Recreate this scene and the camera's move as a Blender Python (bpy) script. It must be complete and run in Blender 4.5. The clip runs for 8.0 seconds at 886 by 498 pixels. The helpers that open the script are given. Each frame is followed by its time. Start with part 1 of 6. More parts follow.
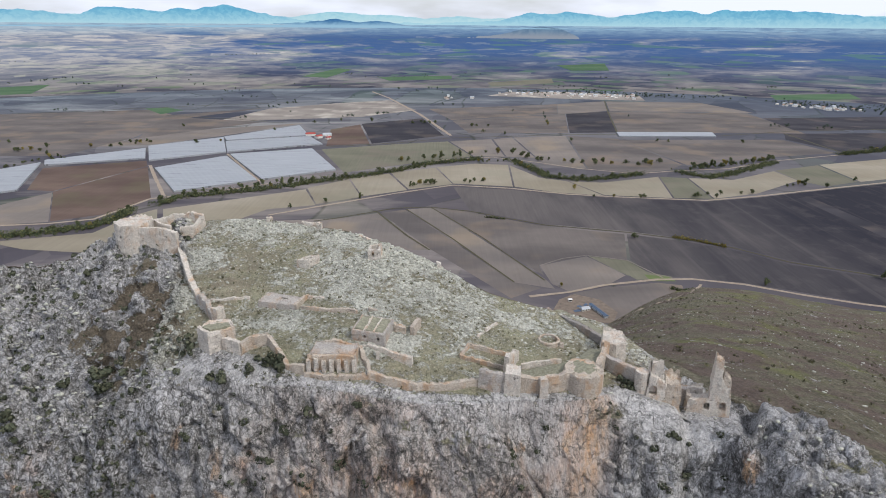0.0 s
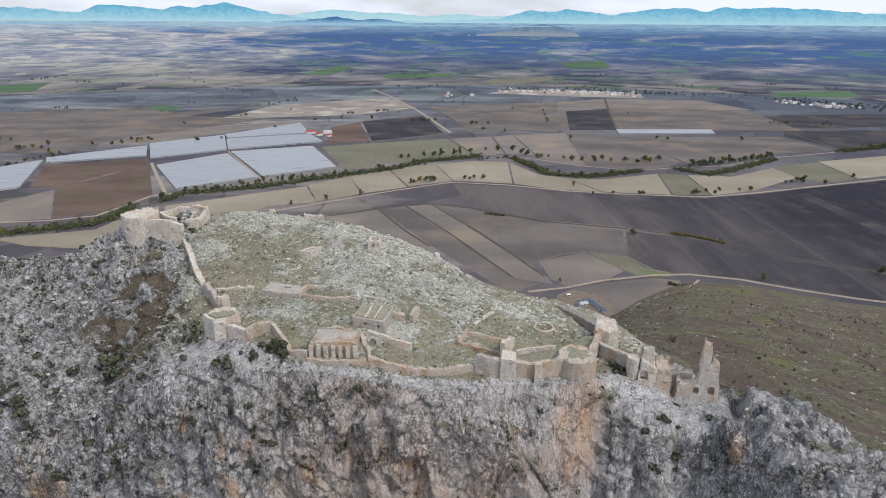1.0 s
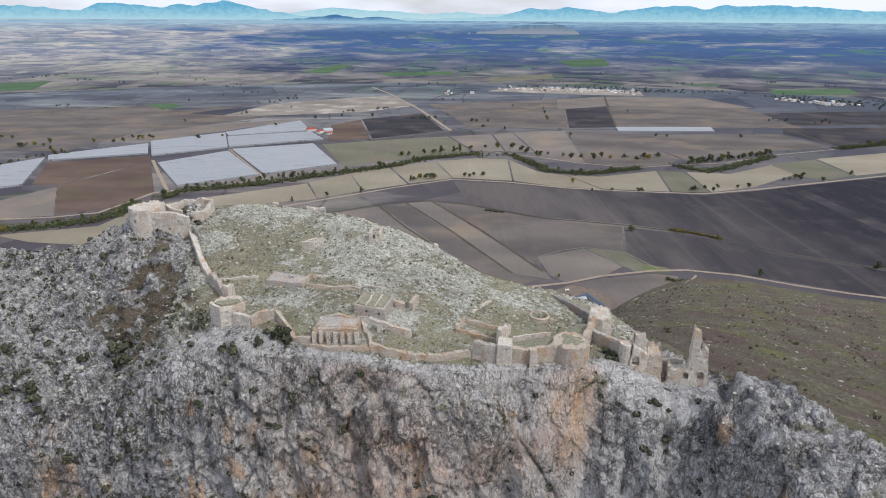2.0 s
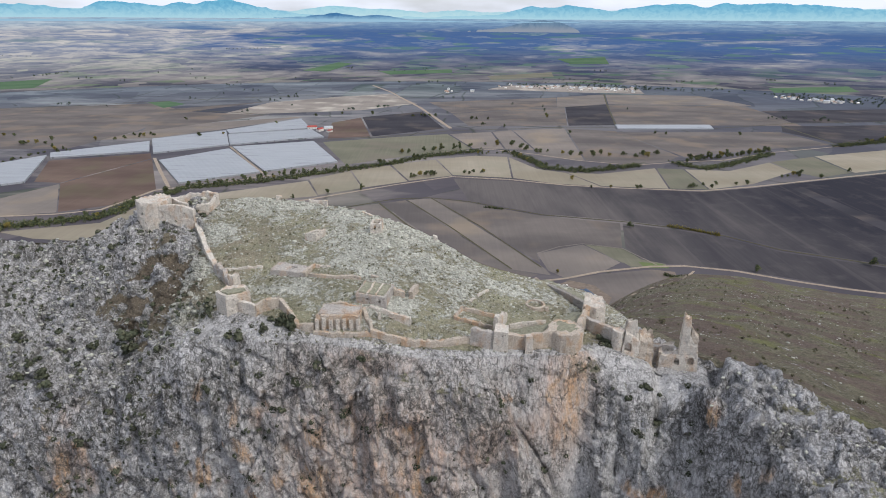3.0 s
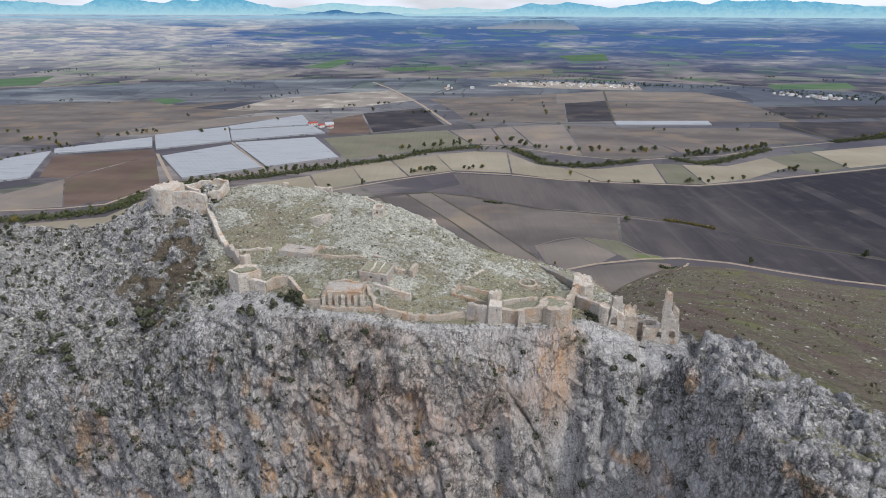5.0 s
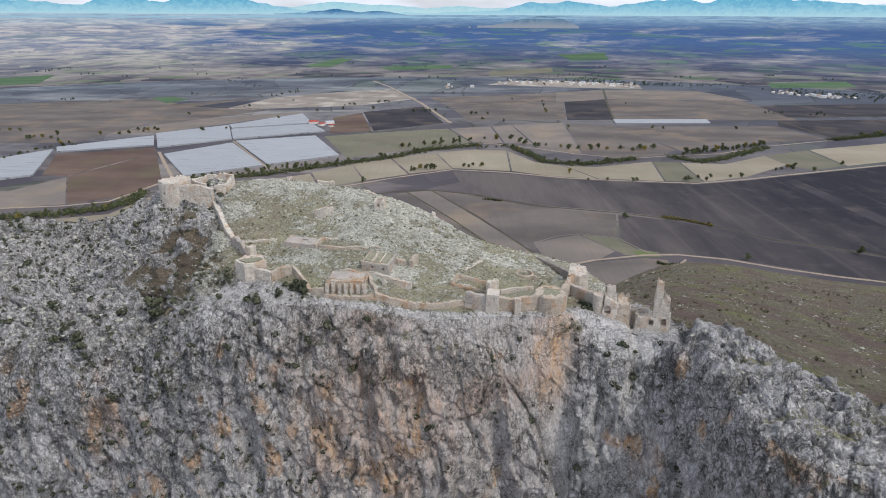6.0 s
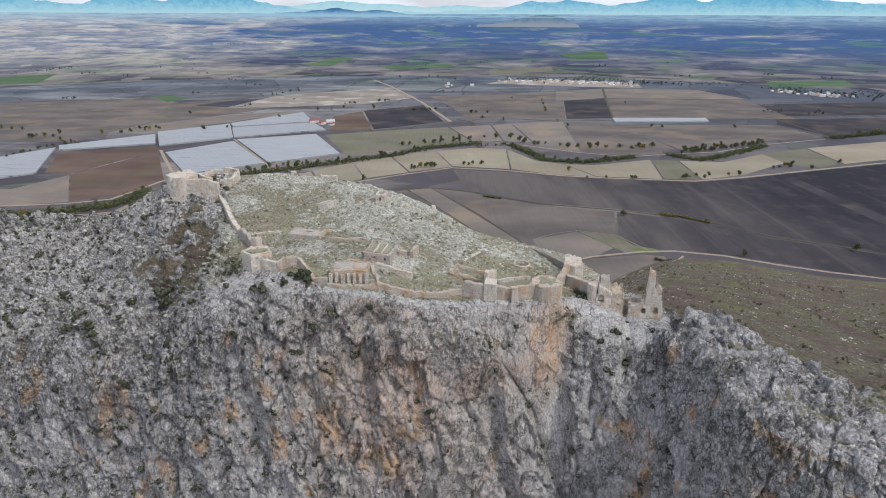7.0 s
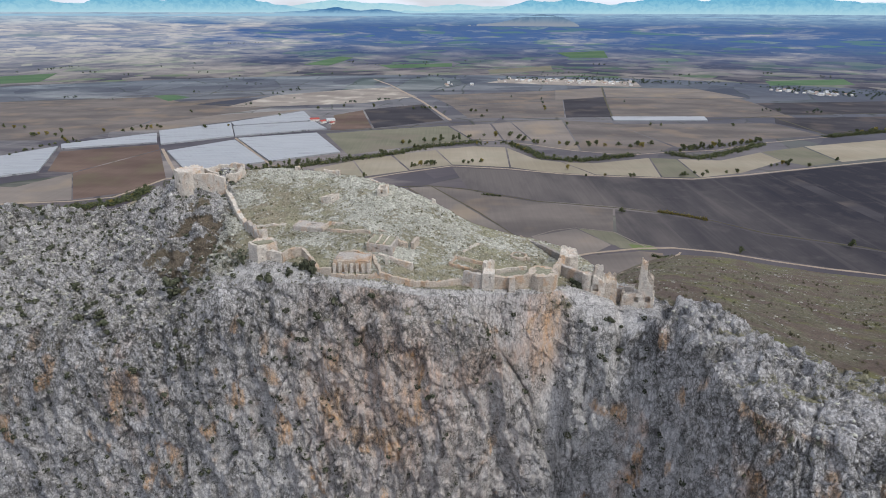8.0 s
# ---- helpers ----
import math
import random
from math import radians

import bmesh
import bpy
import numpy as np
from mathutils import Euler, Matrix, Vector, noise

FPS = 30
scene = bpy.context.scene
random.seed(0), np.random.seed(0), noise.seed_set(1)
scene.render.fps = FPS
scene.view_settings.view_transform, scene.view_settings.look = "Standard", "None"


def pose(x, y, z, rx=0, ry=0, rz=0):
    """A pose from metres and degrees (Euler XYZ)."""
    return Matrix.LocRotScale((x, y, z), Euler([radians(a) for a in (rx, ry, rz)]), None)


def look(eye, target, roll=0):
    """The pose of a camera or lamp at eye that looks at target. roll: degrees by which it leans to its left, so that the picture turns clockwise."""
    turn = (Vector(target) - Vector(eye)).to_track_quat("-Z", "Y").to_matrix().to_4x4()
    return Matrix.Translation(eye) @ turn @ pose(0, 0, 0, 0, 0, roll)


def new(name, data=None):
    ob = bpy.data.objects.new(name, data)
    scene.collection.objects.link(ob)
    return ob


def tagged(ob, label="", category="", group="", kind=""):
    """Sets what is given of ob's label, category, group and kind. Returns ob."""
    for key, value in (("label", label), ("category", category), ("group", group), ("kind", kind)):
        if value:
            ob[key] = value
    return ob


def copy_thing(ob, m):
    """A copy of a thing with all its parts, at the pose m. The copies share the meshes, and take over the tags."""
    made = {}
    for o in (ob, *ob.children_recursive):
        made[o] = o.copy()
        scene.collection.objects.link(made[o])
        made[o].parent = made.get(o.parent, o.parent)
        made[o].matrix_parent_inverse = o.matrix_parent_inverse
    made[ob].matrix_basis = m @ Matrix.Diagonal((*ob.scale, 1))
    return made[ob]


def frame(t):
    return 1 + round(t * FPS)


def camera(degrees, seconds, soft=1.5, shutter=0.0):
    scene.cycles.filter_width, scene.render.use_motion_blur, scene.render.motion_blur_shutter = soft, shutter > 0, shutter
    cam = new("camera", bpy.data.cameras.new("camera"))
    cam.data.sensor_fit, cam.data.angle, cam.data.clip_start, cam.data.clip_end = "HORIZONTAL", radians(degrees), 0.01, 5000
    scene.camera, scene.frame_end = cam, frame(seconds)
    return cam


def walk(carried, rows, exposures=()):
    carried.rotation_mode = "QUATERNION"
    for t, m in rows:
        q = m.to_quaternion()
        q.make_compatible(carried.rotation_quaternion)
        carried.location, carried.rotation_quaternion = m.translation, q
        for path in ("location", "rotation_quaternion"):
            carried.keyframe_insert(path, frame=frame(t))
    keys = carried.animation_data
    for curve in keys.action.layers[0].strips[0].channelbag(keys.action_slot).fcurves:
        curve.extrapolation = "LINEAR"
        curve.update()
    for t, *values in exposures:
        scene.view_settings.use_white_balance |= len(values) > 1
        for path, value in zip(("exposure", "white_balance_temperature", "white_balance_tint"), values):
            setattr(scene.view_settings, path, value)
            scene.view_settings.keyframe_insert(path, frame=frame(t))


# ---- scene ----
cam = camera(71.7, 8.0, soft=0.95)
# seconds, x, y, z, pitch, yaw, lean
ROWS = [
    (0.0, -0.28, -4.43, 246.22, -20.184, -0.075, -0.428),
    (0.5, 0.06, -7.35, 246.13, -20.279, -0.057, -0.401),
    (1.0, 0.38, -10.34, 246.04, -20.370, -0.040, -0.377),
    (1.5, 0.66, -13.41, 245.95, -20.456, -0.023, -0.361),
    (3.0, 1.41, -22.89, 245.63, -20.686, 0.017, -0.318),
    (3.5, 1.63, -26.19, 245.53, -20.752, 0.028, -0.307),
    (4.0, 1.83, -29.59, 245.45, -20.814, 0.038, -0.296),
    (4.5, 2.01, -33.04, 245.36, -20.872, 0.046, -0.287),
    (6.0, 2.45, -43.80, 245.17, -21.019, 0.067, -0.264),
    (6.5, 2.56, -47.55, 245.14, -21.059, 0.071, -0.256),
    (7.0, 2.66, -51.38, 245.11, -21.096, 0.075, -0.246),
    (7.5, 2.74, -55.30, 245.11, -21.128, 0.078, -0.235),
    (8.0, 2.81, -59.31, 245.12, -21.156, 0.079, -0.222),
]
walk(cam, [(t, pose(x, y, z, 90 + p, 0, w) @ pose(0, 0, 0, 0, 0, -l)) for t, x, y, z, p, w, l in ROWS])

# ---- light ----
SUN_ELEV, SUN_AZ = 48.0, 124.0
world = bpy.data.worlds.new("sky")
scene.world = world
world.use_nodes = True
wn, wl = world.node_tree.nodes, world.node_tree.links
wn.clear()
w_out = wn.new("ShaderNodeOutputWorld")
w_bg = wn.new("ShaderNodeBackground")
w_sky = wn.new("ShaderNodeTexSky")
w_sky.sky_type, w_sky.sun_disc = "NISHITA", False
w_sky.sun_elevation, w_sky.sun_rotation = radians(SUN_ELEV), radians(SUN_AZ)
w_sky.dust_density, w_sky.altitude = 2.0, 200
# broken cloud over the whole sky
w_tc = wn.new("ShaderNodeTexCoord")
w_map = wn.new("ShaderNodeMapping")
w_map.inputs["Scale"].default_value = (2.2, 2.2, 9.0)
w_noise = wn.new("ShaderNodeTexNoise")
w_noise.inputs["Scale"].default_value, w_noise.inputs["Detail"].default_value = 1.6, 6
w_ramp = wn.new("ShaderNodeValToRGB")
w_ramp.color_ramp.elements[0].position, w_ramp.color_ramp.elements[1].position = 0.36, 0.60
w_ramp.color_ramp.elements[0].color = (0.35, 0.35, 0.35, 1)
w_ramp.color_ramp.elements[1].color = (0.97, 0.97, 0.97, 1)
w_mix = wn.new("ShaderNodeMixRGB")
w_mix.inputs["Color2"].default_value = (6.95, 7.35, 8.5, 1)
wl.new(w_tc.outputs["Generated"], w_map.inputs["Vector"])
wl.new(w_map.outputs["Vector"], w_noise.inputs["Vector"])
wl.new(w_noise.outputs["Fac"], w_ramp.inputs["Fac"])
wl.new(w_ramp.outputs["Color"], w_mix.inputs["Fac"])
wl.new(w_sky.outputs["Color"], w_mix.inputs["Color1"])
wl.new(w_mix.outputs["Color"], w_bg.inputs["Color"])
w_bg.inputs["Strength"].default_value = 0.13
wl.new(w_bg.outputs["Background"], w_out.inputs["Surface"])

sun = new("sun", bpy.data.lights.new("sun", "SUN"))
sun.data.energy, sun.data.angle, sun.data.color = 1.9, radians(9), (0.985, 0.95, 0.89)
az, el = radians(SUN_AZ), radians(SUN_ELEV)
sun.matrix_world = look((0, 0, 600), (-math.sin(az) * math.cos(el), -math.cos(az) * math.cos(el), 600 - math.sin(el)))
scene.view_settings.exposure = 0.03
# ---- materials ----
class Nodes:
    """Short hand for building one node material."""

    def __init__(self, name, rough=0.9, spec=0.2):
        self.mat = bpy.data.materials.new(name)
        self.mat.use_nodes = True
        self.n, self.l = self.mat.node_tree.nodes, self.mat.node_tree.links
        self.bsdf = self.n["Principled BSDF"]
        self.bsdf.inputs["Roughness"].default_value = rough
        self.bsdf.inputs["Specular IOR Level"].default_value = spec
        self.geo = self.n.new("ShaderNodeNewGeometry")
        self.pos = self.geo.outputs["Position"]

    def link(self, a, b):
        self.l.new(a, b)

    def mapped(self, scale=(1, 1, 1), turn=(0, 0, 0), vec=None):
        m = self.n.new("ShaderNodeMapping")
        m.inputs["Scale"].default_value, m.inputs["Rotation"].default_value = scale, turn
        self.link(vec or self.pos, m.inputs["Vector"])
        return m.outputs["Vector"]

    def noise(self, scale, detail=5, rough=0.55, vec=None, distortion=0.0):
        t = self.n.new("ShaderNodeTexNoise")
        t.inputs["Scale"].default_value, t.inputs["Detail"].default_value = scale, detail
        t.inputs["Roughness"].default_value, t.inputs["Distortion"].default_value = rough, distortion
        self.link(vec or self.pos, t.inputs["Vector"])
        return t.outputs["Fac"]

    def voronoi(self, scale, feature="F1", vec=None, out="Distance"):
        t = self.n.new("ShaderNodeTexVoronoi")
        t.feature = feature
        t.inputs["Scale"].default_value = scale
        self.link(vec or self.pos, t.inputs["Vector"])
        return t.outputs[out]

    def ramp(self, fac, stops):
        r = self.n.new("ShaderNodeValToRGB")
        e = r.color_ramp.elements
        while len(e) < len(stops):
            e.new(0.5)
        for k, (p, c) in enumerate(stops):
            c = (c, c, c) if isinstance(c, (int, float)) else c
            e[k].position, e[k].color = p, (*c, 1)
        self.link(fac, r.inputs["Fac"])
        return r.outputs["Color"]

    def mix(self, fac, a, b, mode="MIX"):
        m = self.n.new("ShaderNodeMixRGB")
        m.blend_type = mode
        for k, v in (("Fac", fac), ("Color1", a), ("Color2", b)):
            if isinstance(v, (int, float)):
                m.inputs[k].default_value = v if k == "Fac" else (v, v, v, 1)
            elif isinstance(v, tuple):
                m.inputs[k].default_value = (*v, 1)
            else:
                self.link(v, m.inputs[k])
        return m.outputs["Color"]

    def math(self, op, a, b=0.0, clamp=False):
        m = self.n.new("ShaderNodeMath")
        m.operation, m.use_clamp = op, clamp
        for k, v in ((0, a), (1, b)):
            if isinstance(v, (int, float)):
                m.inputs[k].default_value = v
            else:
                self.link(v, m.inputs[k])
        return m.outputs[0]

    def attr(self, name):
        a = self.n.new("ShaderNodeAttribute")
        a.attribute_name = name
        return a.outputs["Fac"]

    def random(self):
        return self.n.new("ShaderNodeObjectInfo").outputs["Random"]

    def island(self):
        return self.geo.outputs["Random Per Island"]

    def bump(self, height, strength=0.5, distance=0.2):
        b = self.n.new("ShaderNodeBump")
        b.inputs["Strength"].default_value, b.inputs["Distance"].default_value = strength, distance
        self.link(height, b.inputs["Height"])
        self.link(b.outputs["Normal"], self.bsdf.inputs["Normal"])

    def done(self, color):
        if isinstance(color, tuple):
            self.bsdf.inputs["Base Color"].default_value = (*color, 1)
        else:
            self.link(color, self.bsdf.inputs["Base Color"])
        return self.mat


def make_rock():
    """Grey limestone with rust streaks on the faces, broken stone and grass on the top, scrub on the ledges."""
    k = Nodes("limestone_hill", 0.92, 0.12)
    rocky, rust, dry, meadow = k.attr("rocky"), k.attr("rust"), k.attr("dry"), k.attr("meadow")
    # stones and turf share the ground in ragged pieces of two sizes
    clods = k.noise(0.85, 7, 0.66, k.mapped((1.0, 1.25, 0.9)), 0.9)
    heaps = k.noise(0.25, 6, 0.62, k.mapped((0.8, 1.3, 1.0)), 1.2)
    mixed = k.math("ADD", k.math("MULTIPLY", clods, 0.45), k.math("MULTIPLY", heaps, 0.55))
    mask = k.ramp(k.math("ADD", mixed, k.math("MULTIPLY", k.math("SUBTRACT", rocky, 0.5), 0.42)), [(0.47, 0.0), (0.54, 1.0)])
    grain = k.noise(1.7, 8, 0.66, k.mapped((1, 1, 0.55), (0, 0.12, 0)), 0.25)
    broad = k.noise(0.13, 6, 0.62, k.mapped((1, 1, 0.6)), 0.8)
    streak = k.noise(0.62, 7, 0.66, k.mapped((1, 1, 0.09), (0, 0.06, 0)), 0.5)
    stone = k.ramp(grain, [(0.33, (0.39, 0.382, 0.38)), (0.48, (0.605, 0.585, 0.565)), (0.63, (0.78, 0.755, 0.73))])
    stone = k.mix(k.ramp(broad, [(0.42, 0.0), (0.66, 0.45)]), stone, (0.42, 0.408, 0.405))
    stone = k.mix(k.ramp(streak, [(0.52, 0.0), (0.66, 0.42)]), stone, (0.25, 0.24, 0.232))
    stone = k.mix(k.attr("patina"), stone, k.ramp(grain, [(0.36, (0.33, 0.327, 0.345)), (0.60, (0.67, 0.665, 0.69))]))
    rusty = k.ramp(k.noise(0.3, 5, 0.6, k.mapped((1, 1, 0.3)), 0.6), [(0.34, (0.50, 0.435, 0.395)), (0.52, (0.625, 0.485, 0.40)), (0.68, (0.70, 0.475, 0.345))])
    stone = k.mix(k.math("MULTIPLY", rust, k.ramp(streak, [(0.34, 0.35), (0.58, 1.0)]), True), stone, rusty)
    ochre = k.math("MULTIPLY", k.attr("ochre"), k.ramp(k.noise(0.6, 6, 0.62, k.mapped((1, 1, 0.10)), 0.3), [(0.36, 0.2), (0.54, 1.0)]), True)
    stone = k.mix(ochre, stone, k.ramp(k.noise(0.9, 5, 0.6, k.mapped((1, 1, 0.2))), [(0.35, (0.64, 0.50, 0.38)), (0.65, (0.68, 0.40, 0.21))]))
    lichen = k.noise(0.24, 7, 0.66, k.mapped((1, 1, 0.42)), 0.8)
    stone = k.mix(k.ramp(lichen, [(0.57, 0.0), (0.66, 0.35)]), stone, (0.27, 0.26, 0.225))
    # fissures: broken wandering clefts of two sizes
    lines = 0
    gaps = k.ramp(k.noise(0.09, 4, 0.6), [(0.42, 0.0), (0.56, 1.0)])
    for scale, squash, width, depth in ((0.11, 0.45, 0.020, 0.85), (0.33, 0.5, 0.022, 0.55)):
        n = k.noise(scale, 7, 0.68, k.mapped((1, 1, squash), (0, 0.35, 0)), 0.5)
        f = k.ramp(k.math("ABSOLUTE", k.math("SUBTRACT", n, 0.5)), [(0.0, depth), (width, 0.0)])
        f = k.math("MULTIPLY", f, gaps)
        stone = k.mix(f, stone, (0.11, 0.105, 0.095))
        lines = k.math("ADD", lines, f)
    # joints between blocks, a few metres apart
    bend = k.n.new("ShaderNodeVectorMath")
    bend.operation = "MULTIPLY_ADD"
    drift = k.n.new("ShaderNodeTexNoise")
    drift.inputs["Scale"].default_value, drift.inputs["Detail"].default_value = 0.35, 4
    k.link(k.pos, drift.inputs["Vector"])
    k.link(drift.outputs["Color"], bend.inputs[0])
    bend.inputs[1].default_value = (5.5, 5.5, 5.5)
    k.link(k.pos, bend.inputs[2])
    broken = k.ramp(k.noise(0.22, 4, 0.6), [(0.40, 0.15), (0.56, 1.0)])
    for scale, width, depth in ((0.27, 0.055, 0.7), (0.62, 0.10, 0.5)):
        joint = k.voronoi(scale, "DISTANCE_TO_EDGE", k.mapped((1, 1, 0.55), (0, 0.4, 0), bend.outputs[0]))
        f = k.math("MULTIPLY", k.ramp(joint, [(0.0, depth), (width, 0.0)]), broken)
        stone = k.mix(f, stone, (0.14, 0.135, 0.125))
        lines = k.math("ADD", lines, f)
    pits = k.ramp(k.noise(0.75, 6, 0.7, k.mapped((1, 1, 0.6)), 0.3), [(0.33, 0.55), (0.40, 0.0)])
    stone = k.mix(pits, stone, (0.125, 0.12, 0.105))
    # lichened cream stone on the castle top
    stone = k.mix(k.math("MULTIPLY", k.attr("cream"), 0.7), stone, k.ramp(grain, [(0.36, (0.40, 0.40, 0.315)), (0.60, (0.74, 0.73, 0.62))]))
    # dark gaps between the blocks of the broken ground
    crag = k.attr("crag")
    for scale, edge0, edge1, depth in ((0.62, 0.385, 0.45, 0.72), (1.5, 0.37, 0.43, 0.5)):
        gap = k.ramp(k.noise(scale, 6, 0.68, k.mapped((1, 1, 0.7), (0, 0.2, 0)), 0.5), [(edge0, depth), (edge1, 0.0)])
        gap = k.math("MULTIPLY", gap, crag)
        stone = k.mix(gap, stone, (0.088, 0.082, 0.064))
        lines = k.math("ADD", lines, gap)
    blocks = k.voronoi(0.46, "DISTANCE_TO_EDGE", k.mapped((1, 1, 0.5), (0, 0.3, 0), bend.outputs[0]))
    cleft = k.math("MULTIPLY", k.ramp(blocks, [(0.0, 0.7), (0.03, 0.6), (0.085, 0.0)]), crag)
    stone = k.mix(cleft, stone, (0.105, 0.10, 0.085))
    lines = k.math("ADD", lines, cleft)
    lines = k.math("ADD", lines, pits)
    turf = k.ramp(k.noise(2.4, 6, 0.72), [(0.32, (0.18, 0.186, 0.115)), (0.5, (0.335, 0.332, 0.218)), (0.68, (0.54, 0.52, 0.385))])
    straw = k.ramp(k.noise(2.8, 6, 0.72), [(0.30, (0.165, 0.140, 0.100)), (0.5, (0.315, 0.27, 0.195)), (0.72, (0.50, 0.435, 0.33))])
    blotch = k.noise(0.22, 7, 0.65)
    turf = k.mix(k.math("MULTIPLY", dry, k.ramp(blotch, [(0.36, 0.35), (0.58, 1.0)]), True), turf, straw)
    tufts = k.ramp(k.noise(0.8, 5, 0.65), [(0.56, 0.0), (0.66, 0.35)])
    turf = k.mix(tufts, turf, (0.085, 0.098, 0.050))
    # open hillside: dull heath, mauve twigs, yellow-green flushes
    wide = k.noise(0.028, 6, 0.64, k.mapped((1, 1.2, 1)), 0.8)
    heath = k.ramp(k.noise(0.7, 7, 0.7), [(0.32, (0.080, 0.074, 0.050)), (0.52, (0.172, 0.156, 0.108)), (0.72, (0.32, 0.29, 0.212))])
    heath = k.mix(k.ramp(wide, [(0.45, 0.95), (0.53, 0.0)]), heath, k.ramp(k.noise(0.9, 6, 0.7), [(0.3, (0.095, 0.072, 0.062)), (0.7, (0.21, 0.16, 0.13))]))
    heath = k.mix(k.ramp(k.noise(0.024, 6, 0.66, k.mapped((1, 1.05, 1)), 0.8), [(0.54, 0.0), (0.64, 0.65)]), heath, k.ramp(k.noise(1.1, 5, 0.7), [(0.35, (0.10, 0.115, 0.04)), (0.65, (0.25, 0.255, 0.085))]))
    turf = k.mix(k.attr("brown"), turf, k.ramp(k.noise(1.8, 6, 0.72), [(0.32, (0.095, 0.077, 0.057)), (0.52, (0.19, 0.155, 0.115)), (0.72, (0.34, 0.285, 0.215))]))
    turf = k.mix(meadow, turf, heath)
    base = k.mix(mask, turf, stone)
    rise = k.math("ADD", k.math("MULTIPLY", mask, 0.45), k.math("MULTIPLY", grain, 0.7))
    rise = k.math("ADD", rise, k.math("MULTIPLY", k.noise(1.5, 6, 0.66, k.mapped((1, 1, 0.25)), 0.3), 0.9))
    k.bump(k.math("SUBTRACT", rise, k.math("MULTIPLY", lines, 0.45)), 1.0, 0.8)
    return k.done(base)


def make_stones():
    """Loose pale limestone, each lump a little different."""
    k = Nodes("limestone_rubble", 0.92, 0.12)
    col = k.ramp(k.noise(2.4, 6, 0.65), [(0.30, (0.31, 0.307, 0.255)), (0.50, (0.48, 0.472, 0.405)), (0.70, (0.63, 0.617, 0.535))])
    col = k.mix(0.5, col, k.mix(k.island(), 0.25, 0.68), "OVERLAY")
    k.bump(k.noise(5.0, 5, 0.65), 0.7, 0.15)
    return k.done(col)


def make_masonry(name, light, dark, rust=0.35):
    """Weathered rubble masonry: courses, blotches, rusty runs below the wall tops."""
    k = Nodes(name, 0.92, 0.15)
    course = k.voronoi(1.9, "F1", k.mapped((1, 1, 1.7)), "Color")
    edge = k.voronoi(1.9, "DISTANCE_TO_EDGE", k.mapped((1, 1, 1.7)))
    grain = k.noise(2.2, 7, 0.65)
    blot = k.noise(0.28, 5, 0.6, k.mapped((1, 1, 0.5)))
    col = k.mix(k.ramp(grain, [(0.3, 0.0), (0.7, 1.0)]), dark, light)
    sep = k.n.new("ShaderNodeSeparateColor")
    k.link(course, sep.inputs["Color"])
    col = k.mix(0.14, col, k.mix(sep.outputs[0], 0.2, 0.7), "OVERLAY")
    col = k.mix(k.math("MULTIPLY", k.ramp(blot, [(0.50, 0.0), (0.66, 1.0)]), rust), col, (0.50, 0.28, 0.13))
    col = k.mix(k.ramp(k.noise(0.45, 7, 0.72, k.mapped((1, 1, 0.45)), 0.6), [(0.52, 0.0), (0.68, 0.42)]), col, (0.25, 0.235, 0.215))
    col = k.mix(k.ramp(k.noise(1.3, 6, 0.7), [(0.56, 0.0), (0.66, 0.4)]), col, (0.24, 0.215, 0.185))
    col = k.mix(k.ramp(k.noise(1.6, 5, 0.7), [(0.32, 0.35), (0.42, 0.0)]), col, (0.74, 0.69, 0.62))
    holes = k.ramp(k.noise(1.05, 5, 0.72, k.mapped((1, 1, 1.3)), 0.4), [(0.33, 0.85), (0.39, 0.0)])
    col = k.mix(holes, col, (0.11, 0.10, 0.085))
    col = k.mix(k.ramp(edge, [(0.0, 0.28), (0.07, 0.0)]), col, (0.14, 0.13, 0.115))
    k.bump(k.math("SUBTRACT", k.math("ADD", grain, k.ramp(edge, [(0, 0.0), (0.15, 0.4)])), holes), 0.7, 0.3)
    return k.done(col)


def make_soil(name, a, b, turn=0.0, rows=0.06, patch=None, amount=0.6, furrow=0.25):
    """Ploughed or stubble land: drifting tone, furrows along one way, soft blotches."""
    k = Nodes(name, 0.95, 0.1)
    big = k.noise(0.006, 4, 0.5, k.mapped((1.0, 2.2, 1), (0, 0, turn)))
    mid = k.noise(0.035, 6, 0.6)
    col = k.mix(k.ramp(big, [(0.36, 0.0), (0.64, 1.0)]), a, b)
    col = k.mix(k.math("MULTIPLY", k.ramp(mid, [(0.3, 0.0), (0.7, 1.0)]), 0.35), col, tuple(0.5 * (p + q) * 0.75 for p, q in zip(a, b)))
    lines = k.noise(rows, 3, 0.6, k.mapped((6.0, 0.12, 1), (0, 0, turn)))
    col = k.mix(furrow, col, k.mix(lines, 0.25, 0.75), "OVERLAY")
    if patch:
        col = k.mix(k.math("MULTIPLY", k.ramp(k.noise(0.011, 3, 0.5), [(0.52, 0.0), (0.66, 1.0)]), amount), col, patch)
    col = k.mix(0.25, col, k.mix(k.random(), 0.38, 0.62), "OVERLAY")
    return k.done(col)


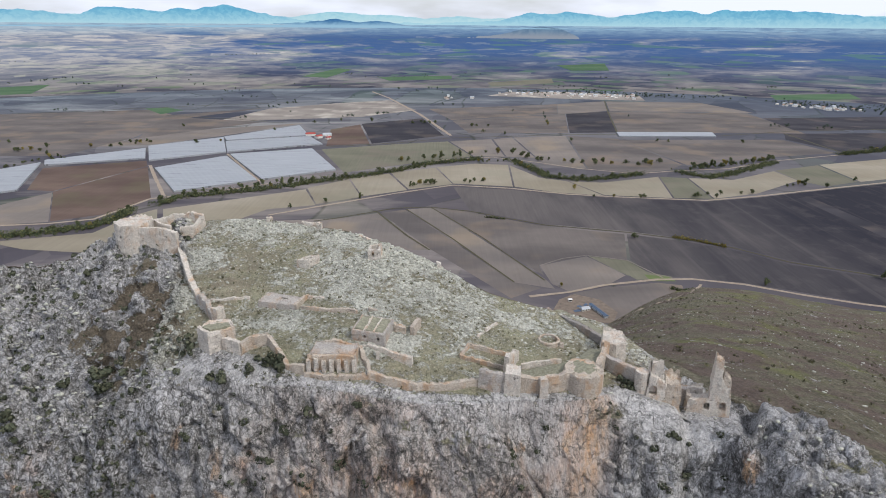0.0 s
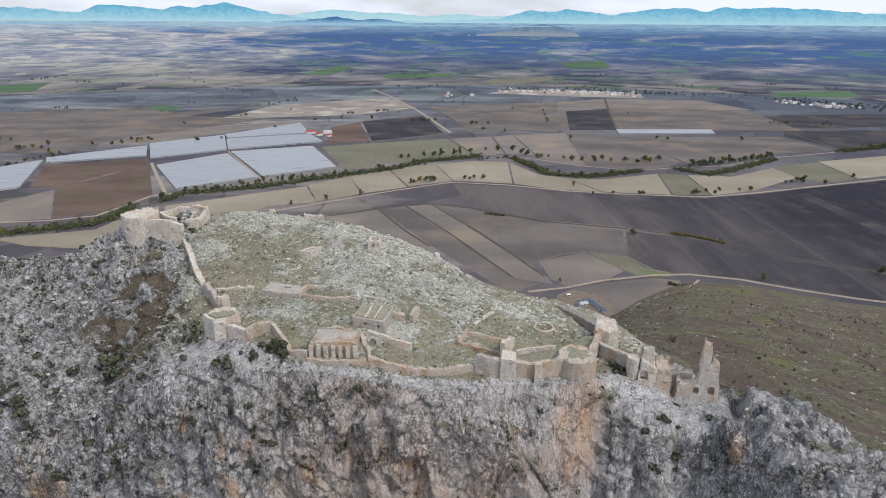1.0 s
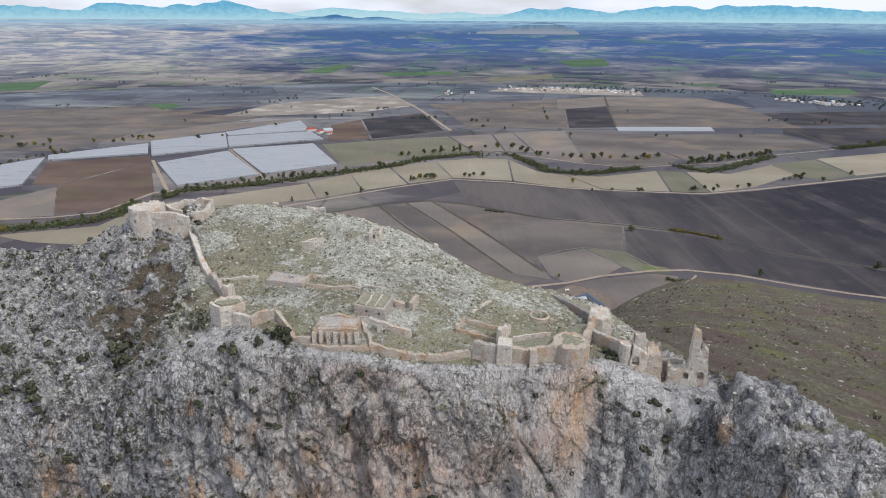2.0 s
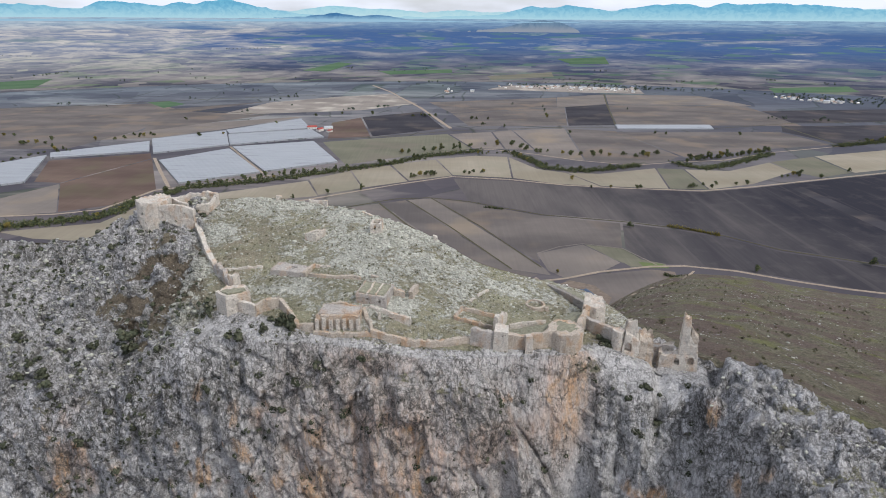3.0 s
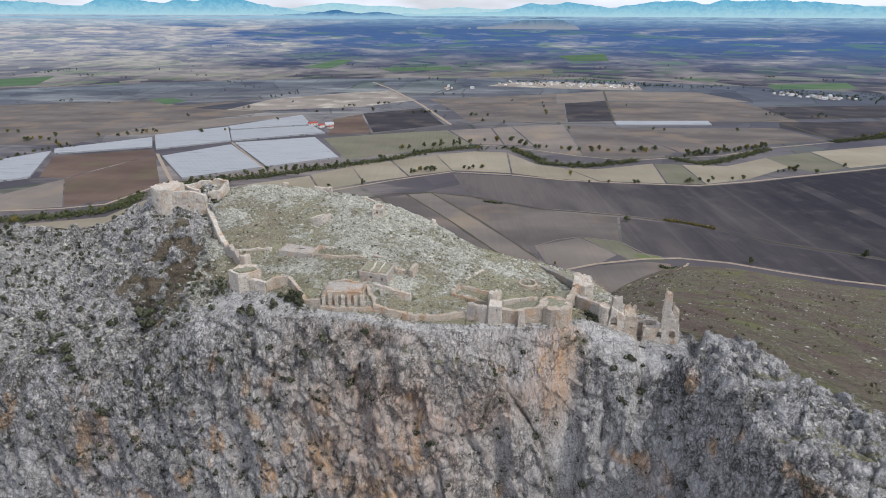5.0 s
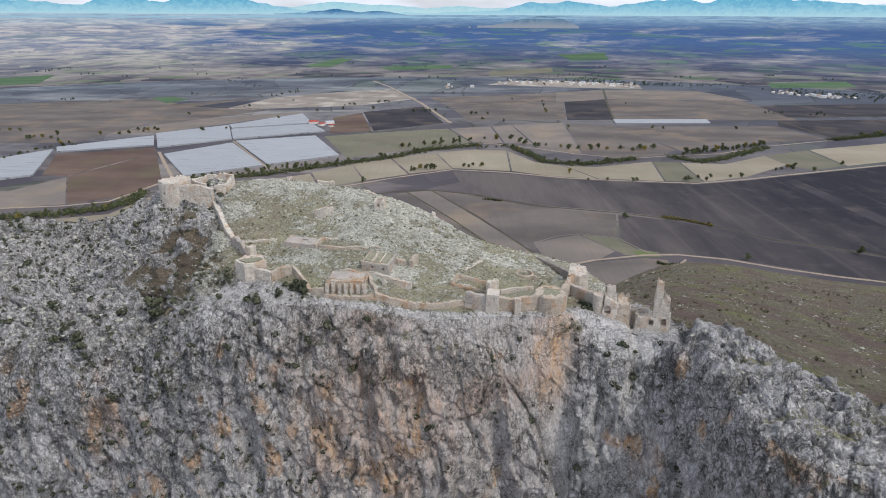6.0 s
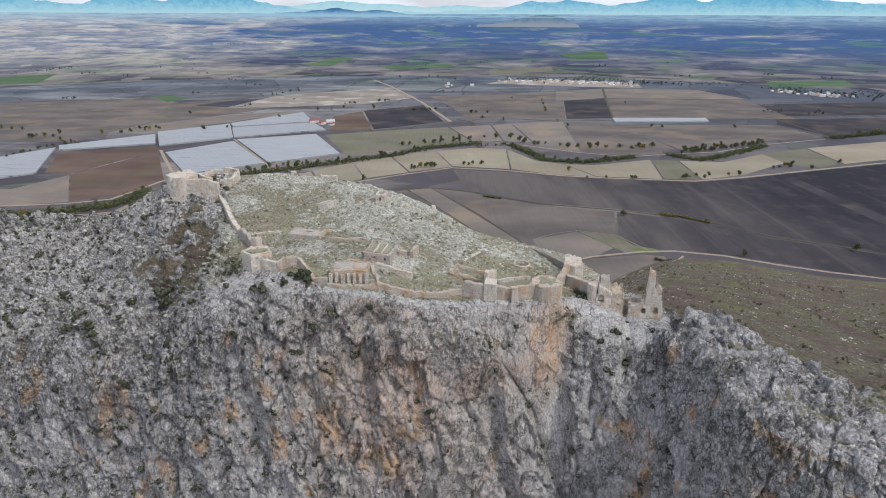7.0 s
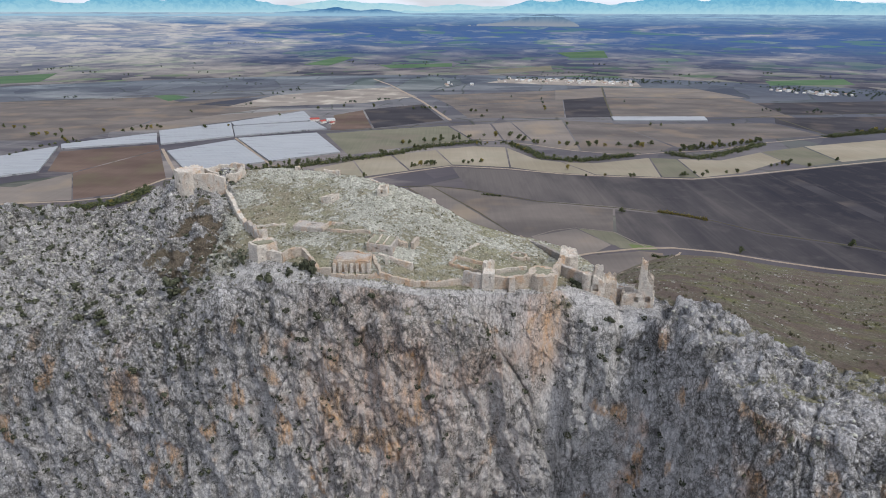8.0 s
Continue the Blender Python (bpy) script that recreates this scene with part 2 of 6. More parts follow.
def make_east_graded():
    """Ploughland graded from grey-brown in the west to dark in the east, with long furrows and wheel lines."""
    k = Nodes("graded_ploughland", 0.95, 0.1)
    xyz = k.n.new("ShaderNodeSeparateXYZ")
    k.link(k.pos, xyz.inputs[0])
    drift = k.noise(0.007, 5, 0.6, k.mapped((2.4, 0.6, 1), (0, 0, -0.21)), 0.4)
    eastward = k.math("ADD", k.math("DIVIDE", k.math("SUBTRACT", xyz.outputs[0], 60), 560), k.math("MULTIPLY", k.math("SUBTRACT", drift, 0.5), 1.5), True)
    col = k.ramp(eastward, [(0.0, (0.125, 0.110, 0.104)), (0.45, (0.066, 0.060, 0.063)), (1.0, (0.028, 0.027, 0.035))])
    furrow = k.noise(0.05, 4, 0.65, k.mapped((7.0, 0.10, 1), (0, 0, -0.21)))
    col = k.mix(0.55, col, k.mix(furrow, 0.30, 0.70), "OVERLAY")
    track = k.noise(0.05, 2, 0.5, k.mapped((1.4, 0.02, 1), (0, 0, -0.21)))
    col = k.mix(k.ramp(track, [(0.60, 0.0), (0.66, 0.14)]), col, (0.16, 0.14, 0.13))
    col = k.mix(k.ramp(k.noise(0.03, 6, 0.65), [(0.52, 0.0), (0.72, 0.35)]), col, (0.12, 0.105, 0.10))
    return k.done(col)


def make_plain(name="plain_soil"):
    """Far farmland: a patchwork of plots in grey-brown, fallow and winter green, with drifting sun patches and eastern
    cloud shade painted into the earth.
    """
    k = Nodes(name, 0.95, 0.1)
    bend = k.n.new("ShaderNodeVectorMath")
    bend.operation = "MULTIPLY_ADD"
    nz = k.n.new("ShaderNodeTexNoise")
    nz.inputs["Scale"].default_value = 0.0022
    k.link(k.pos, nz.inputs["Vector"])
    k.link(nz.outputs["Color"], bend.inputs[0])
    bend.inputs[1].default_value = (130, 130, 0)
    k.link(k.pos, bend.inputs[2])
    v = bend.outputs[0]
    layers = []
    for sx, sy, turn in ((0.0062, 0.0030, 0.30), (0.0024, 0.0034, -0.15), (0.0100, 0.0052, 0.62)):
        s = k.n.new("ShaderNodeSeparateColor")
        k.link(k.voronoi(1.0, "F1", k.mapped((sx, sy, 0.0), (0, 0, turn), v), "Color"), s.inputs["Color"])
        layers.append(s)
    col = k.ramp(layers[0].outputs[0], [(0.0, (0.048, 0.050, 0.064)), (0.35, (0.095, 0.088, 0.100)), (0.65, (0.155, 0.140, 0.140)), (0.88, (0.24, 0.213, 0.195)), (0.93, (0.10, 0.135, 0.07)), (1.0, (0.10, 0.15, 0.07))])
    col = k.mix(0.5, col, k.ramp(layers[1].outputs[1], [(0.0, (0.045, 0.043, 0.056)), (0.5, (0.10, 0.092, 0.102)), (1.0, (0.23, 0.205, 0.19))]))
    col = k.mix(0.30, col, k.ramp(layers[2].outputs[2], [(0.0, (0.045, 0.043, 0.055)), (1.0, (0.27, 0.24, 0.22))]))
    # sunlit streaks, painted as paler earth
    drift = k.noise(0.0042, 5, 0.6, k.mapped((0.45, 1.5, 0), (0, 0, 0.06)), 0.6)
    land = k.n.new("ShaderNodeSeparateXYZ")
    k.link(k.pos, land.inputs[0])
    # cloud shade over the east, painted as darker soil
    east = k.math("DIVIDE", k.math("ADD", land.outputs[0], 150), 1300, True)
    pale = k.math("MULTIPLY", k.ramp(drift, [(0.50, 0.0), (0.66, 0.75)]), k.math("SUBTRACT", 1.0, k.math("MULTIPLY", east, 0.75)))
    col = k.mix(pale, col, (0.37, 0.33, 0.285))
    col = k.mix(k.math("MULTIPLY", east, 0.62), col, k.ramp(layers[0].outputs[1], [(0.0, (0.050, 0.050, 0.066)), (1.0, (0.115, 0.108, 0.122))]))
    col = k.mix(k.ramp(drift, [(0.34, 0.6), (0.46, 0.0)]), col, (0.066, 0.060, 0.072))
    col = k.mix(k.math("MULTIPLY", k.ramp(k.noise(0.02, 6, 0.7), [(0.3, 0), (0.8, 1.0)]), 0.35), col, (0.09, 0.08, 0.08))
    edge = k.voronoi(1.0, "DISTANCE_TO_EDGE", k.mapped((0.0062, 0.0030, 0.0), (0, 0, 0.30), v))
    ragged = k.ramp(k.noise(0.01, 4), [(0.45, 0.0), (0.55, 0.75)])
    col = k.mix(k.math("MULTIPLY", k.ramp(edge, [(0.0, 1.0), (0.02, 0.0)]), ragged), col, (0.045, 0.052, 0.035))
    # aerial haze painted in: the soil colour turns bluer with distance
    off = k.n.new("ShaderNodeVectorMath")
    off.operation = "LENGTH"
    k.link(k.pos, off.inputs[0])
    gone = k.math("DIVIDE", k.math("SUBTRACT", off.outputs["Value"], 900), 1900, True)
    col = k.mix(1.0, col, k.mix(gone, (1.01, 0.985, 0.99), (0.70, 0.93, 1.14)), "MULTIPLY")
    return k.done(col)


def make_plain_colour(name, a, b, scale=1.0, rough=0.9, spec=0.2, bump=0.0, vary=0.3):
    k = Nodes(name, rough, spec)
    g = k.noise(scale, 6, 0.65)
    col = k.mix(k.ramp(g, [(0.3, 0.0), (0.7, 1.0)]), a, b)
    col = k.mix(vary, col, k.mix(k.random(), 0.3, 0.7), "OVERLAY")
    if bump:
        k.bump(g, 0.6, bump)
    return k.done(col)


def make_leaf(name, a, b, c):
    k = Nodes(name, 0.85, 0.15)
    col = k.ramp(k.island(), [(0.0, a), (0.55, b), (1.0, c)])
    col = k.mix(0.45, col, k.mix(k.random(), 0.25, 0.75), "OVERLAY")
    col = k.mix(0.5, col, k.mix(k.noise(1.4, 4, 0.7), 0.2, 0.8), "OVERLAY")
    return k.done(col)


def make_plastic():
    """Translucent white film stretched over rows of hoops, seen as a ribbed milky sheet."""
    k = Nodes("greenhouse_film", 0.45, 0.35)
    a = k.noise(0.05, 5, 0.6, k.mapped((0.35, 3.0, 1), (0, 0, -0.42)))
    b = k.noise(0.4, 5, 0.6)
    col = k.mix(k.ramp(a, [(0.3, 0.0), (0.7, 1.0)]), (0.27, 0.283, 0.30), (0.345, 0.355, 0.365))
    col = k.mix(k.ramp(b, [(0.60, 0.0), (0.8, 0.45)]), col, (0.24, 0.24, 0.24))
    slit = k.noise(1.0, 3, 0.6, k.mapped((0.010, 0.17, 0.0), (0, 0, -0.42)))
    col = k.mix(k.ramp(slit, [(0.615, 0.0), (0.64, 0.75)]), col, (0.10, 0.10, 0.10))
    col = k.mix(0.3, col, k.mix(k.random(), 0.35, 0.65), "OVERLAY")
    return k.done(col)


def make_haze():
    """The farthest plots: long thin strips of land dimmed by the blue air before them, a backdrop."""
    k = Nodes("far_land_air", 1.0, 0.0)
    xyz = k.n.new("ShaderNodeSeparateXYZ")
    k.link(k.pos, xyz.inputs[0])
    reach = k.math("SQRT", k.math("ADD", k.math("MULTIPLY", xyz.outputs[0], xyz.outputs[0]), k.math("MULTIPLY", xyz.outputs[1], xyz.outputs[1])))
    bearing = k.math("ARCTAN2", xyz.outputs[0], xyz.outputs[1])
    dip = k.math("DIVIDE", k.math("SUBTRACT", 245.5, xyz.outputs[2]), reach)
    polar = k.n.new("ShaderNodeCombineXYZ")
    k.link(bearing, polar.inputs[0])
    k.link(dip, polar.inputs[1])
    v = polar.outputs[0]
    streak = k.noise(1.0, 7, 0.66, k.mapped((40.0, 420.0, 0.0), (0, 0, 0.02), v), 0.6)
    broad = k.noise(1.0, 5, 0.6, k.mapped((7.0, 75.0, 0.0), vec=v), 0.5)
    plot = k.n.new("ShaderNodeSeparateColor")
    k.link(k.voronoi(1.0, "F1", k.mapped((24.0, 330.0, 0.0), (0, 0, 0.01), v), "Color"), plot.inputs["Color"])
    west = k.math("DIVIDE", k.math("SUBTRACT", -0.12, bearing), 0.42, True)
    # haze painted in: a blue glow takes over from the soil colour with distance
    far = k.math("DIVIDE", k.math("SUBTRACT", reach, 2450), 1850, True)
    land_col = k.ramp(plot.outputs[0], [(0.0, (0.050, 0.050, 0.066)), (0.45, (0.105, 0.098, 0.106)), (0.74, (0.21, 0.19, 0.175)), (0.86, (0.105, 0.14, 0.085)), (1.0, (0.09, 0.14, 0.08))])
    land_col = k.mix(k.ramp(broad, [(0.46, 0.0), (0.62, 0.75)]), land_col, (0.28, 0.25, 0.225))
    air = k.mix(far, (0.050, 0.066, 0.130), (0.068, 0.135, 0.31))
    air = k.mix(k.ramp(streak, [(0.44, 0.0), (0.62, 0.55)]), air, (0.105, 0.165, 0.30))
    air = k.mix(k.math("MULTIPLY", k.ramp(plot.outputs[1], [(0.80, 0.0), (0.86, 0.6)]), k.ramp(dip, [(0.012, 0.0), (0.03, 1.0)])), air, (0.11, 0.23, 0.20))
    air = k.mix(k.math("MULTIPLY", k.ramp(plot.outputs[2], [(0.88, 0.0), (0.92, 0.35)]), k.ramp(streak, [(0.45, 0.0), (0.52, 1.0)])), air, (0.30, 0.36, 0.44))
    # sunlit haze, painted paler towards the west
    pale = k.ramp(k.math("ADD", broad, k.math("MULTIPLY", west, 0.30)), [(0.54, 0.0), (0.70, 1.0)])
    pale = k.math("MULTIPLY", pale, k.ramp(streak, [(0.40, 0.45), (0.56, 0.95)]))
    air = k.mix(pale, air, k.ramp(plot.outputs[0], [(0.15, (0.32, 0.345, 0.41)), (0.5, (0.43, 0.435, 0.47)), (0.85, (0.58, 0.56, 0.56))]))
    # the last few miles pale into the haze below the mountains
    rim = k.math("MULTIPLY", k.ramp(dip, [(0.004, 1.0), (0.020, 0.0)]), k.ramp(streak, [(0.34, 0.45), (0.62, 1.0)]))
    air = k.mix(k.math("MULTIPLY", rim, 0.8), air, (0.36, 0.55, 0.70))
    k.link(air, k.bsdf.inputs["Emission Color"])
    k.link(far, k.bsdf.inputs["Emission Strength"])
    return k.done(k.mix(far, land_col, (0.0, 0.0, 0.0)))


M_HAZE = make_haze()
M_ROCK = make_rock()
M_WALL = make_masonry("rubble_masonry", (0.63, 0.545, 0.45), (0.42, 0.36, 0.295), 0.65)
M_PALE = make_masonry("pale_ashlar", (0.77, 0.705, 0.625), (0.52, 0.47, 0.405), 0.55)
M_GREY = make_masonry("grey_masonry", (0.56, 0.515, 0.465), (0.38, 0.345, 0.31), 0.45)
M_DIM = make_masonry("dark_weathered_masonry", (0.36, 0.33, 0.30), (0.22, 0.205, 0.19), 0.3)
M_TURF = make_plain_colour("roof_turf", (0.145, 0.143, 0.098), (0.35, 0.335, 0.25), 1.6, bump=0.3)
M_PLAIN = make_plain()
M_DARK = make_soil("dark_ploughed_soil", (0.034, 0.033, 0.040), (0.064, 0.059, 0.066), 0.5, 0.05, (0.17, 0.135, 0.11), 0.35)
M_EASTDARK = make_east_graded()
M_GREYSOIL = make_soil("grey_ploughed_soil", (0.108, 0.095, 0.090), (0.182, 0.157, 0.142), 0.55, 0.05, (0.24, 0.18, 0.13), 0.5)
M_TAN = make_soil("fallow_soil", (0.165, 0.145, 0.133), (0.24, 0.206, 0.178), 0.55, 0.05, (0.30, 0.235, 0.16), 0.5)
M_STUBBLE = make_soil("straw_stubble", (0.26, 0.225, 0.165), (0.325, 0.285, 0.22), 0.3, 0.05, (0.245, 0.23, 0.17), 0.5)
# village ground, and a far field's sun patch painted as pale soil
M_PALESOIL = make_soil("pale_soil", (0.23, 0.20, 0.175), (0.34, 0.30, 0.26), 0.2, 0.03, (0.50, 0.45, 0.38), 0.8)
M_RED = make_soil("reddish_weedy_soil", (0.10, 0.068, 0.058), (0.17, 0.12, 0.095), 0.35, 0.05, (0.13, 0.115, 0.07), 0.5)
M_OLIVE = make_soil("sparse_grass_field", (0.140, 0.136, 0.098), (0.19, 0.18, 0.132), 0.5, 0.05, (0.175, 0.15, 0.12), 0.6, 0.4)
M_GREEN = make_soil("winter_wheat", (0.065, 0.125, 0.065), (0.10, 0.16, 0.085), 0.3, 0.03)
M_SPROUT = make_soil("young_crop", (0.115, 0.15, 0.06), (0.155, 0.185, 0.08), 0.3, 0.05)
M_ROAD = make_plain_colour("dirt_track", (0.27, 0.215, 0.16), (0.38, 0.31, 0.24), 0.15, vary=0.1)
M_FILM = make_plastic()
M_DITCH = make_plain_colour("ditch_weeds", (0.05, 0.05, 0.03), (0.11, 0.095, 0.055), 0.3, vary=0.2)
M_LEAF = make_leaf("tree_leaves", (0.045, 0.062, 0.034), (0.085, 0.105, 0.052), (0.17, 0.16, 0.07))
M_FARLEAF = make_leaf("far_tree_leaves", (0.062, 0.085, 0.066), (0.085, 0.115, 0.082), (0.12, 0.15, 0.095))
M_AUTUMN = make_leaf("autumn_leaves", (0.13, 0.12, 0.035), (0.22, 0.17, 0.05), (0.27, 0.24, 0.08))
M_SCRUB = make_leaf("thorn_scrub", (0.055, 0.064, 0.042), (0.090, 0.098, 0.064), (0.145, 0.145, 0.095))
M_STONES = make_stones()
M_HEATH = make_leaf("heath_bushes", (0.095, 0.088, 0.058), (0.15, 0.14, 0.085), (0.21, 0.20, 0.10))
M_BARK = make_plain_colour("bark", (0.10, 0.075, 0.055), (0.17, 0.13, 0.10), 2.0)
M_HOUSE = make_plain_colour("whitewashed_wall", (0.62, 0.59, 0.54), (0.78, 0.75, 0.70), 0.3, vary=0.6)
M_TILE = make_plain_colour("clay_roof", (0.30, 0.20, 0.15), (0.45, 0.33, 0.26), 0.3, vary=0.5)
M_REDROOF = make_plain_colour("red_sheet", (0.32, 0.07, 0.06), (0.42, 0.11, 0.09), 0.3)
M_BLUE = make_plain_colour("blue_sheet", (0.07, 0.10, 0.15), (0.12, 0.16, 0.22), 0.5)
M_STEEL = make_plain_colour("sheet_metal", (0.34, 0.36, 0.38), (0.50, 0.52, 0.54), 0.5, 0.5, 0.4)
M_VOID = make_plain_colour("unlit_interior", (0.05, 0.045, 0.04), (0.09, 0.08, 0.07), 1.0)
M_EARTH = make_plain_colour("bare_earth", (0.135, 0.108, 0.088), (0.25, 0.195, 0.15), 0.25, vary=0.1)
# ---- number helpers ----
def hashed(ix, iy, iz, seed):
    n = (ix * 374761393 + iy * 668265263 + iz * 2147483647 + seed * 144665) & 0xFFFFFFFF
    n = ((n ^ (n >> 13)) * 1274126177) & 0xFFFFFFFF
    n = ((n ^ (n >> 16)) * 2246822519) & 0xFFFFFFFF
    return ((n ^ (n >> 15)) & 0xFFFFFF) / float(0xFFFFFF)


def value_noise(p, seed=0):
    """Smooth noise from 0 to 1 at the rows of p."""
    f = np.floor(p)
    i, t = f.astype(np.int64), p - f
    t = t * t * (3 - 2 * t)
    out = 0
    for a in (0, 1):
        for b in (0, 1):
            for c in (0, 1):
                w = (t[:, 0] if a else 1 - t[:, 0]) * (t[:, 1] if b else 1 - t[:, 1]) * (t[:, 2] if c else 1 - t[:, 2])
                out = out + w * hashed(i[:, 0] + a, i[:, 1] + b, i[:, 2] + c, seed)
    return out


def fbm(p, octaves=4, seed=0, gain=0.5):
    out, amp, total = 0, 1.0, 0.0
    for k in range(octaves):
        out = out + amp * value_noise(p * 2.03**k + 17.3 * k, seed + k)
        total, amp = total + amp, amp * gain
    return out / total


def cells(p, seed=0):
    """Distances to the nearest and second nearest of scattered points, the nearest one's random number, and how high p lies on that cell's tilted plane."""
    i = np.floor(p).astype(np.int64)
    n = len(p)
    f1, f2, tag, lift = np.full(n, 9.0), np.full(n, 9.0), np.zeros(n), np.zeros(n)
    for a in (-1, 0, 1):
        for b in (-1, 0, 1):
            for c in (-1, 0, 1):
                j = i + (a, b, c)
                r = [hashed(j[:, 0], j[:, 1], j[:, 2], seed + 5 * k) for k in range(3)]
                q = [p[:, k] - j[:, k] - r[k] for k in range(3)]
                d = np.sqrt(q[0] ** 2 + q[1] ** 2 + q[2] ** 2)
                near = d < f1
                f2 = np.where(near, f1, np.minimum(f2, d))
                tag = np.where(near, (r[0] * 7.31 + r[1] * 3.17 + r[2] * 5.53) % 1.0, tag)
                tilt = sum(q[k] * (((r[k] * 13.7 + r[k - 1] * 5.1) % 1.0) - 0.5) for k in range(3))
                lift = np.where(near, tilt, lift)
                f1 = np.where(near, d, f1)
    return f1, f2, tag, lift


def smooth(x, a, b):
    t = np.clip((np.asarray(x, float) - a) / (b - a), 0, 1)
    return t * t * (3 - 2 * t)


def grid_mesh(name, pts, mat, attrs=None, flip=False):
    """A sheet from an array of rows x columns x 3."""
    nr, nc = pts.shape[:2]
    me = bpy.data.meshes.new(name)
    idx = np.arange(nr * nc).reshape(nr, nc)
    quads = np.stack([idx[:-1, :-1], idx[:-1, 1:], idx[1:, 1:], idx[1:, :-1]], -1).reshape(-1, 4)
    if flip:
        quads = quads[:, ::-1]
    me.vertices.add(nr * nc)
    me.vertices.foreach_set("co", pts.reshape(-1).astype(np.float32))
    me.loops.add(quads.size)
    me.loops.foreach_set("vertex_index", quads.reshape(-1).astype(np.int32))
    me.polygons.add(len(quads))
    me.polygons.foreach_set("loop_start", np.arange(0, quads.size, 4, dtype=np.int32))
    me.update(calc_edges=True)
    me.polygons.foreach_set("use_smooth", np.ones(len(quads), dtype=bool))
    for key, val in (attrs or {}).items():
        layer = me.attributes.new(key, "FLOAT", "POINT")
        layer.data.foreach_set("value", np.asarray(val, np.float32).reshape(-1))
    me.materials.append(mat)
    return new(name, me)


# ---- the hill ----
# height of the castle rock's top: x, y, z of its main shoulders and hollows
SHOULDERS = np.array([
    (-65, 140, 161), (-50, 134, 160.5), (-33, 132, 161), (-10, 130, 158), (20, 132, 156.5), (41, 138, 157), (54, 134, 154), (32, 155, 159.5),
    (-20, 138, 165), (-50, 158, 169), (-42, 173, 174.5), (-20, 172, 176), (-98, 187, 174), (-60, 195, 181), (-172, 201, 160), (-138, 178, 149),
    (-98, 148, 145), (-123, 143, 135.5), (-160, 150, 132), (72, 133, 149), (83, 126, 151), (97, 107, 150), (82, 92, 144), (113, 94, 146), (150, 80, 140)], float)
SHOULDERS = np.vstack([SHOULDERS, np.array([(-104, 184, 173.5), (-113, 190, 170), (-230, 190, 152), (-162, 176, 148), (-128, 163, 147.5), (60, 165, 154), (5, 175, 171), (20, 165, 163), (-85, 150, 158), (-92, 170, 168)], float)])


def thin_plate(c, lam=0.003):
    p = c[:, :2] / 100
    d = np.linalg.norm(p[:, None] - p[None], axis=-1)
    k = np.where(d > 0, d * d * np.log(d + 1e-9), 0) + lam * np.eye(len(p))
    a = np.c_[np.ones(len(p)), p]
    return p, np.linalg.solve(np.block([[k, a], [a.T, np.zeros((3, 3))]]), np.r_[c[:, 2], 0, 0, 0])


TP, TW = thin_plate(SHOULDERS)


def top(x, y):
    """Height of the smooth rock top."""
    q = np.stack(np.broadcast_arrays(np.asarray(x, float), np.asarray(y, float)), -1) / 100.0
    out = np.full(q.shape[:-1], TW[-3]) + q @ TW[-2:]
    for p, w in zip(TP, TW):
        d = np.hypot(q[..., 0] - p[0], q[..., 1] - p[1])
        out = out + w * d * d * np.log(d + 1e-9)
    return out


FAN = 60.0  # the hill's columns fan out from (0, -FAN)


def spline(a, table):
    """Soft curve through (a, value) rows."""
    t = np.array(table, float)
    out = 0
    for k in (-0.02, -0.01, 0.0, 0.01, 0.02):
        out = out + np.interp(np.asarray(a) + k, t[:, 0], t[:, 1])
    return out / 5


EDGE = [(-1.2, 175), (-0.9, 155), (-0.745, 149), (-0.606, 142), (-0.49, 137), (-0.40, 135), (-0.327, 136), (-0.262, 131), (-0.175, 129.5), (-0.112, 127.5), (0, 127.5),
        (0.06, 128.5), (0.09, 129.6), (0.12, 129.8), (0.19, 130.2), (0.215, 132), (0.245, 135.5), (0.28, 133.5),
        (0.319, 131.5), (0.36, 130), (0.40, 123), (0.42, 118), (0.47, 110), (0.53, 96), (0.60, 84), (0.70, 77), (0.9, 70), (1.2, 66)]
BACK = [(-1.2, 215), (-0.66, 204), (-0.5, 203), (-0.38, 202), (-0.28, 200), (-0.147, 193), (-0.062, 183), (0, 176.5), (0.063, 171.5), (0.13, 172), (0.23, 172), (0.28, 160),
        (0.34, 146), (0.40, 140), (0.44, 133), (0.5, 124), (0.56, 116), (0.6, 111.5), (0.65, 106.5), (0.7, 102), (0.75, 98.5), (0.85, 94), (1.2, 88)]
# how far the face steps out below its edge, and over what drop it does so
LEANS = [(-1.2, 14), (-0.6, 8), (-0.4, 8), (-0.2, 7), (0.0, 9), (0.08, 8), (0.115, 5.0), (0.19, 6.0), (0.225, 6.5), (0.25, 11), (0.29, 12), (0.34, 12), (0.38, 10), (0.42, 4), (0.6, 4), (0.8, 8), (1.2, 12)]
DROPS = [(-1.2, 14), (0.1, 14), (0.2, 13), (0.25, 8), (0.29, 7), (0.36, 7), (0.42, 12), (1.2, 14)]
FOOT = [(-1.2, 430), (-0.2, 430), (0.1, 440), (0.2, 455), (0.27, 480), (0.34, 535), (0.4, 568), (0.49, 562), (0.585, 538), (0.68, 518), (0.75, 508), (1.2, 470)]

NA, NB, NT, NC = 1000, 110, 190, 400
fan = np.linspace(-1.15, 1.15, NA)
edge, back, foot = spline(fan, EDGE), spline(fan, BACK), spline(fan, FOOT)


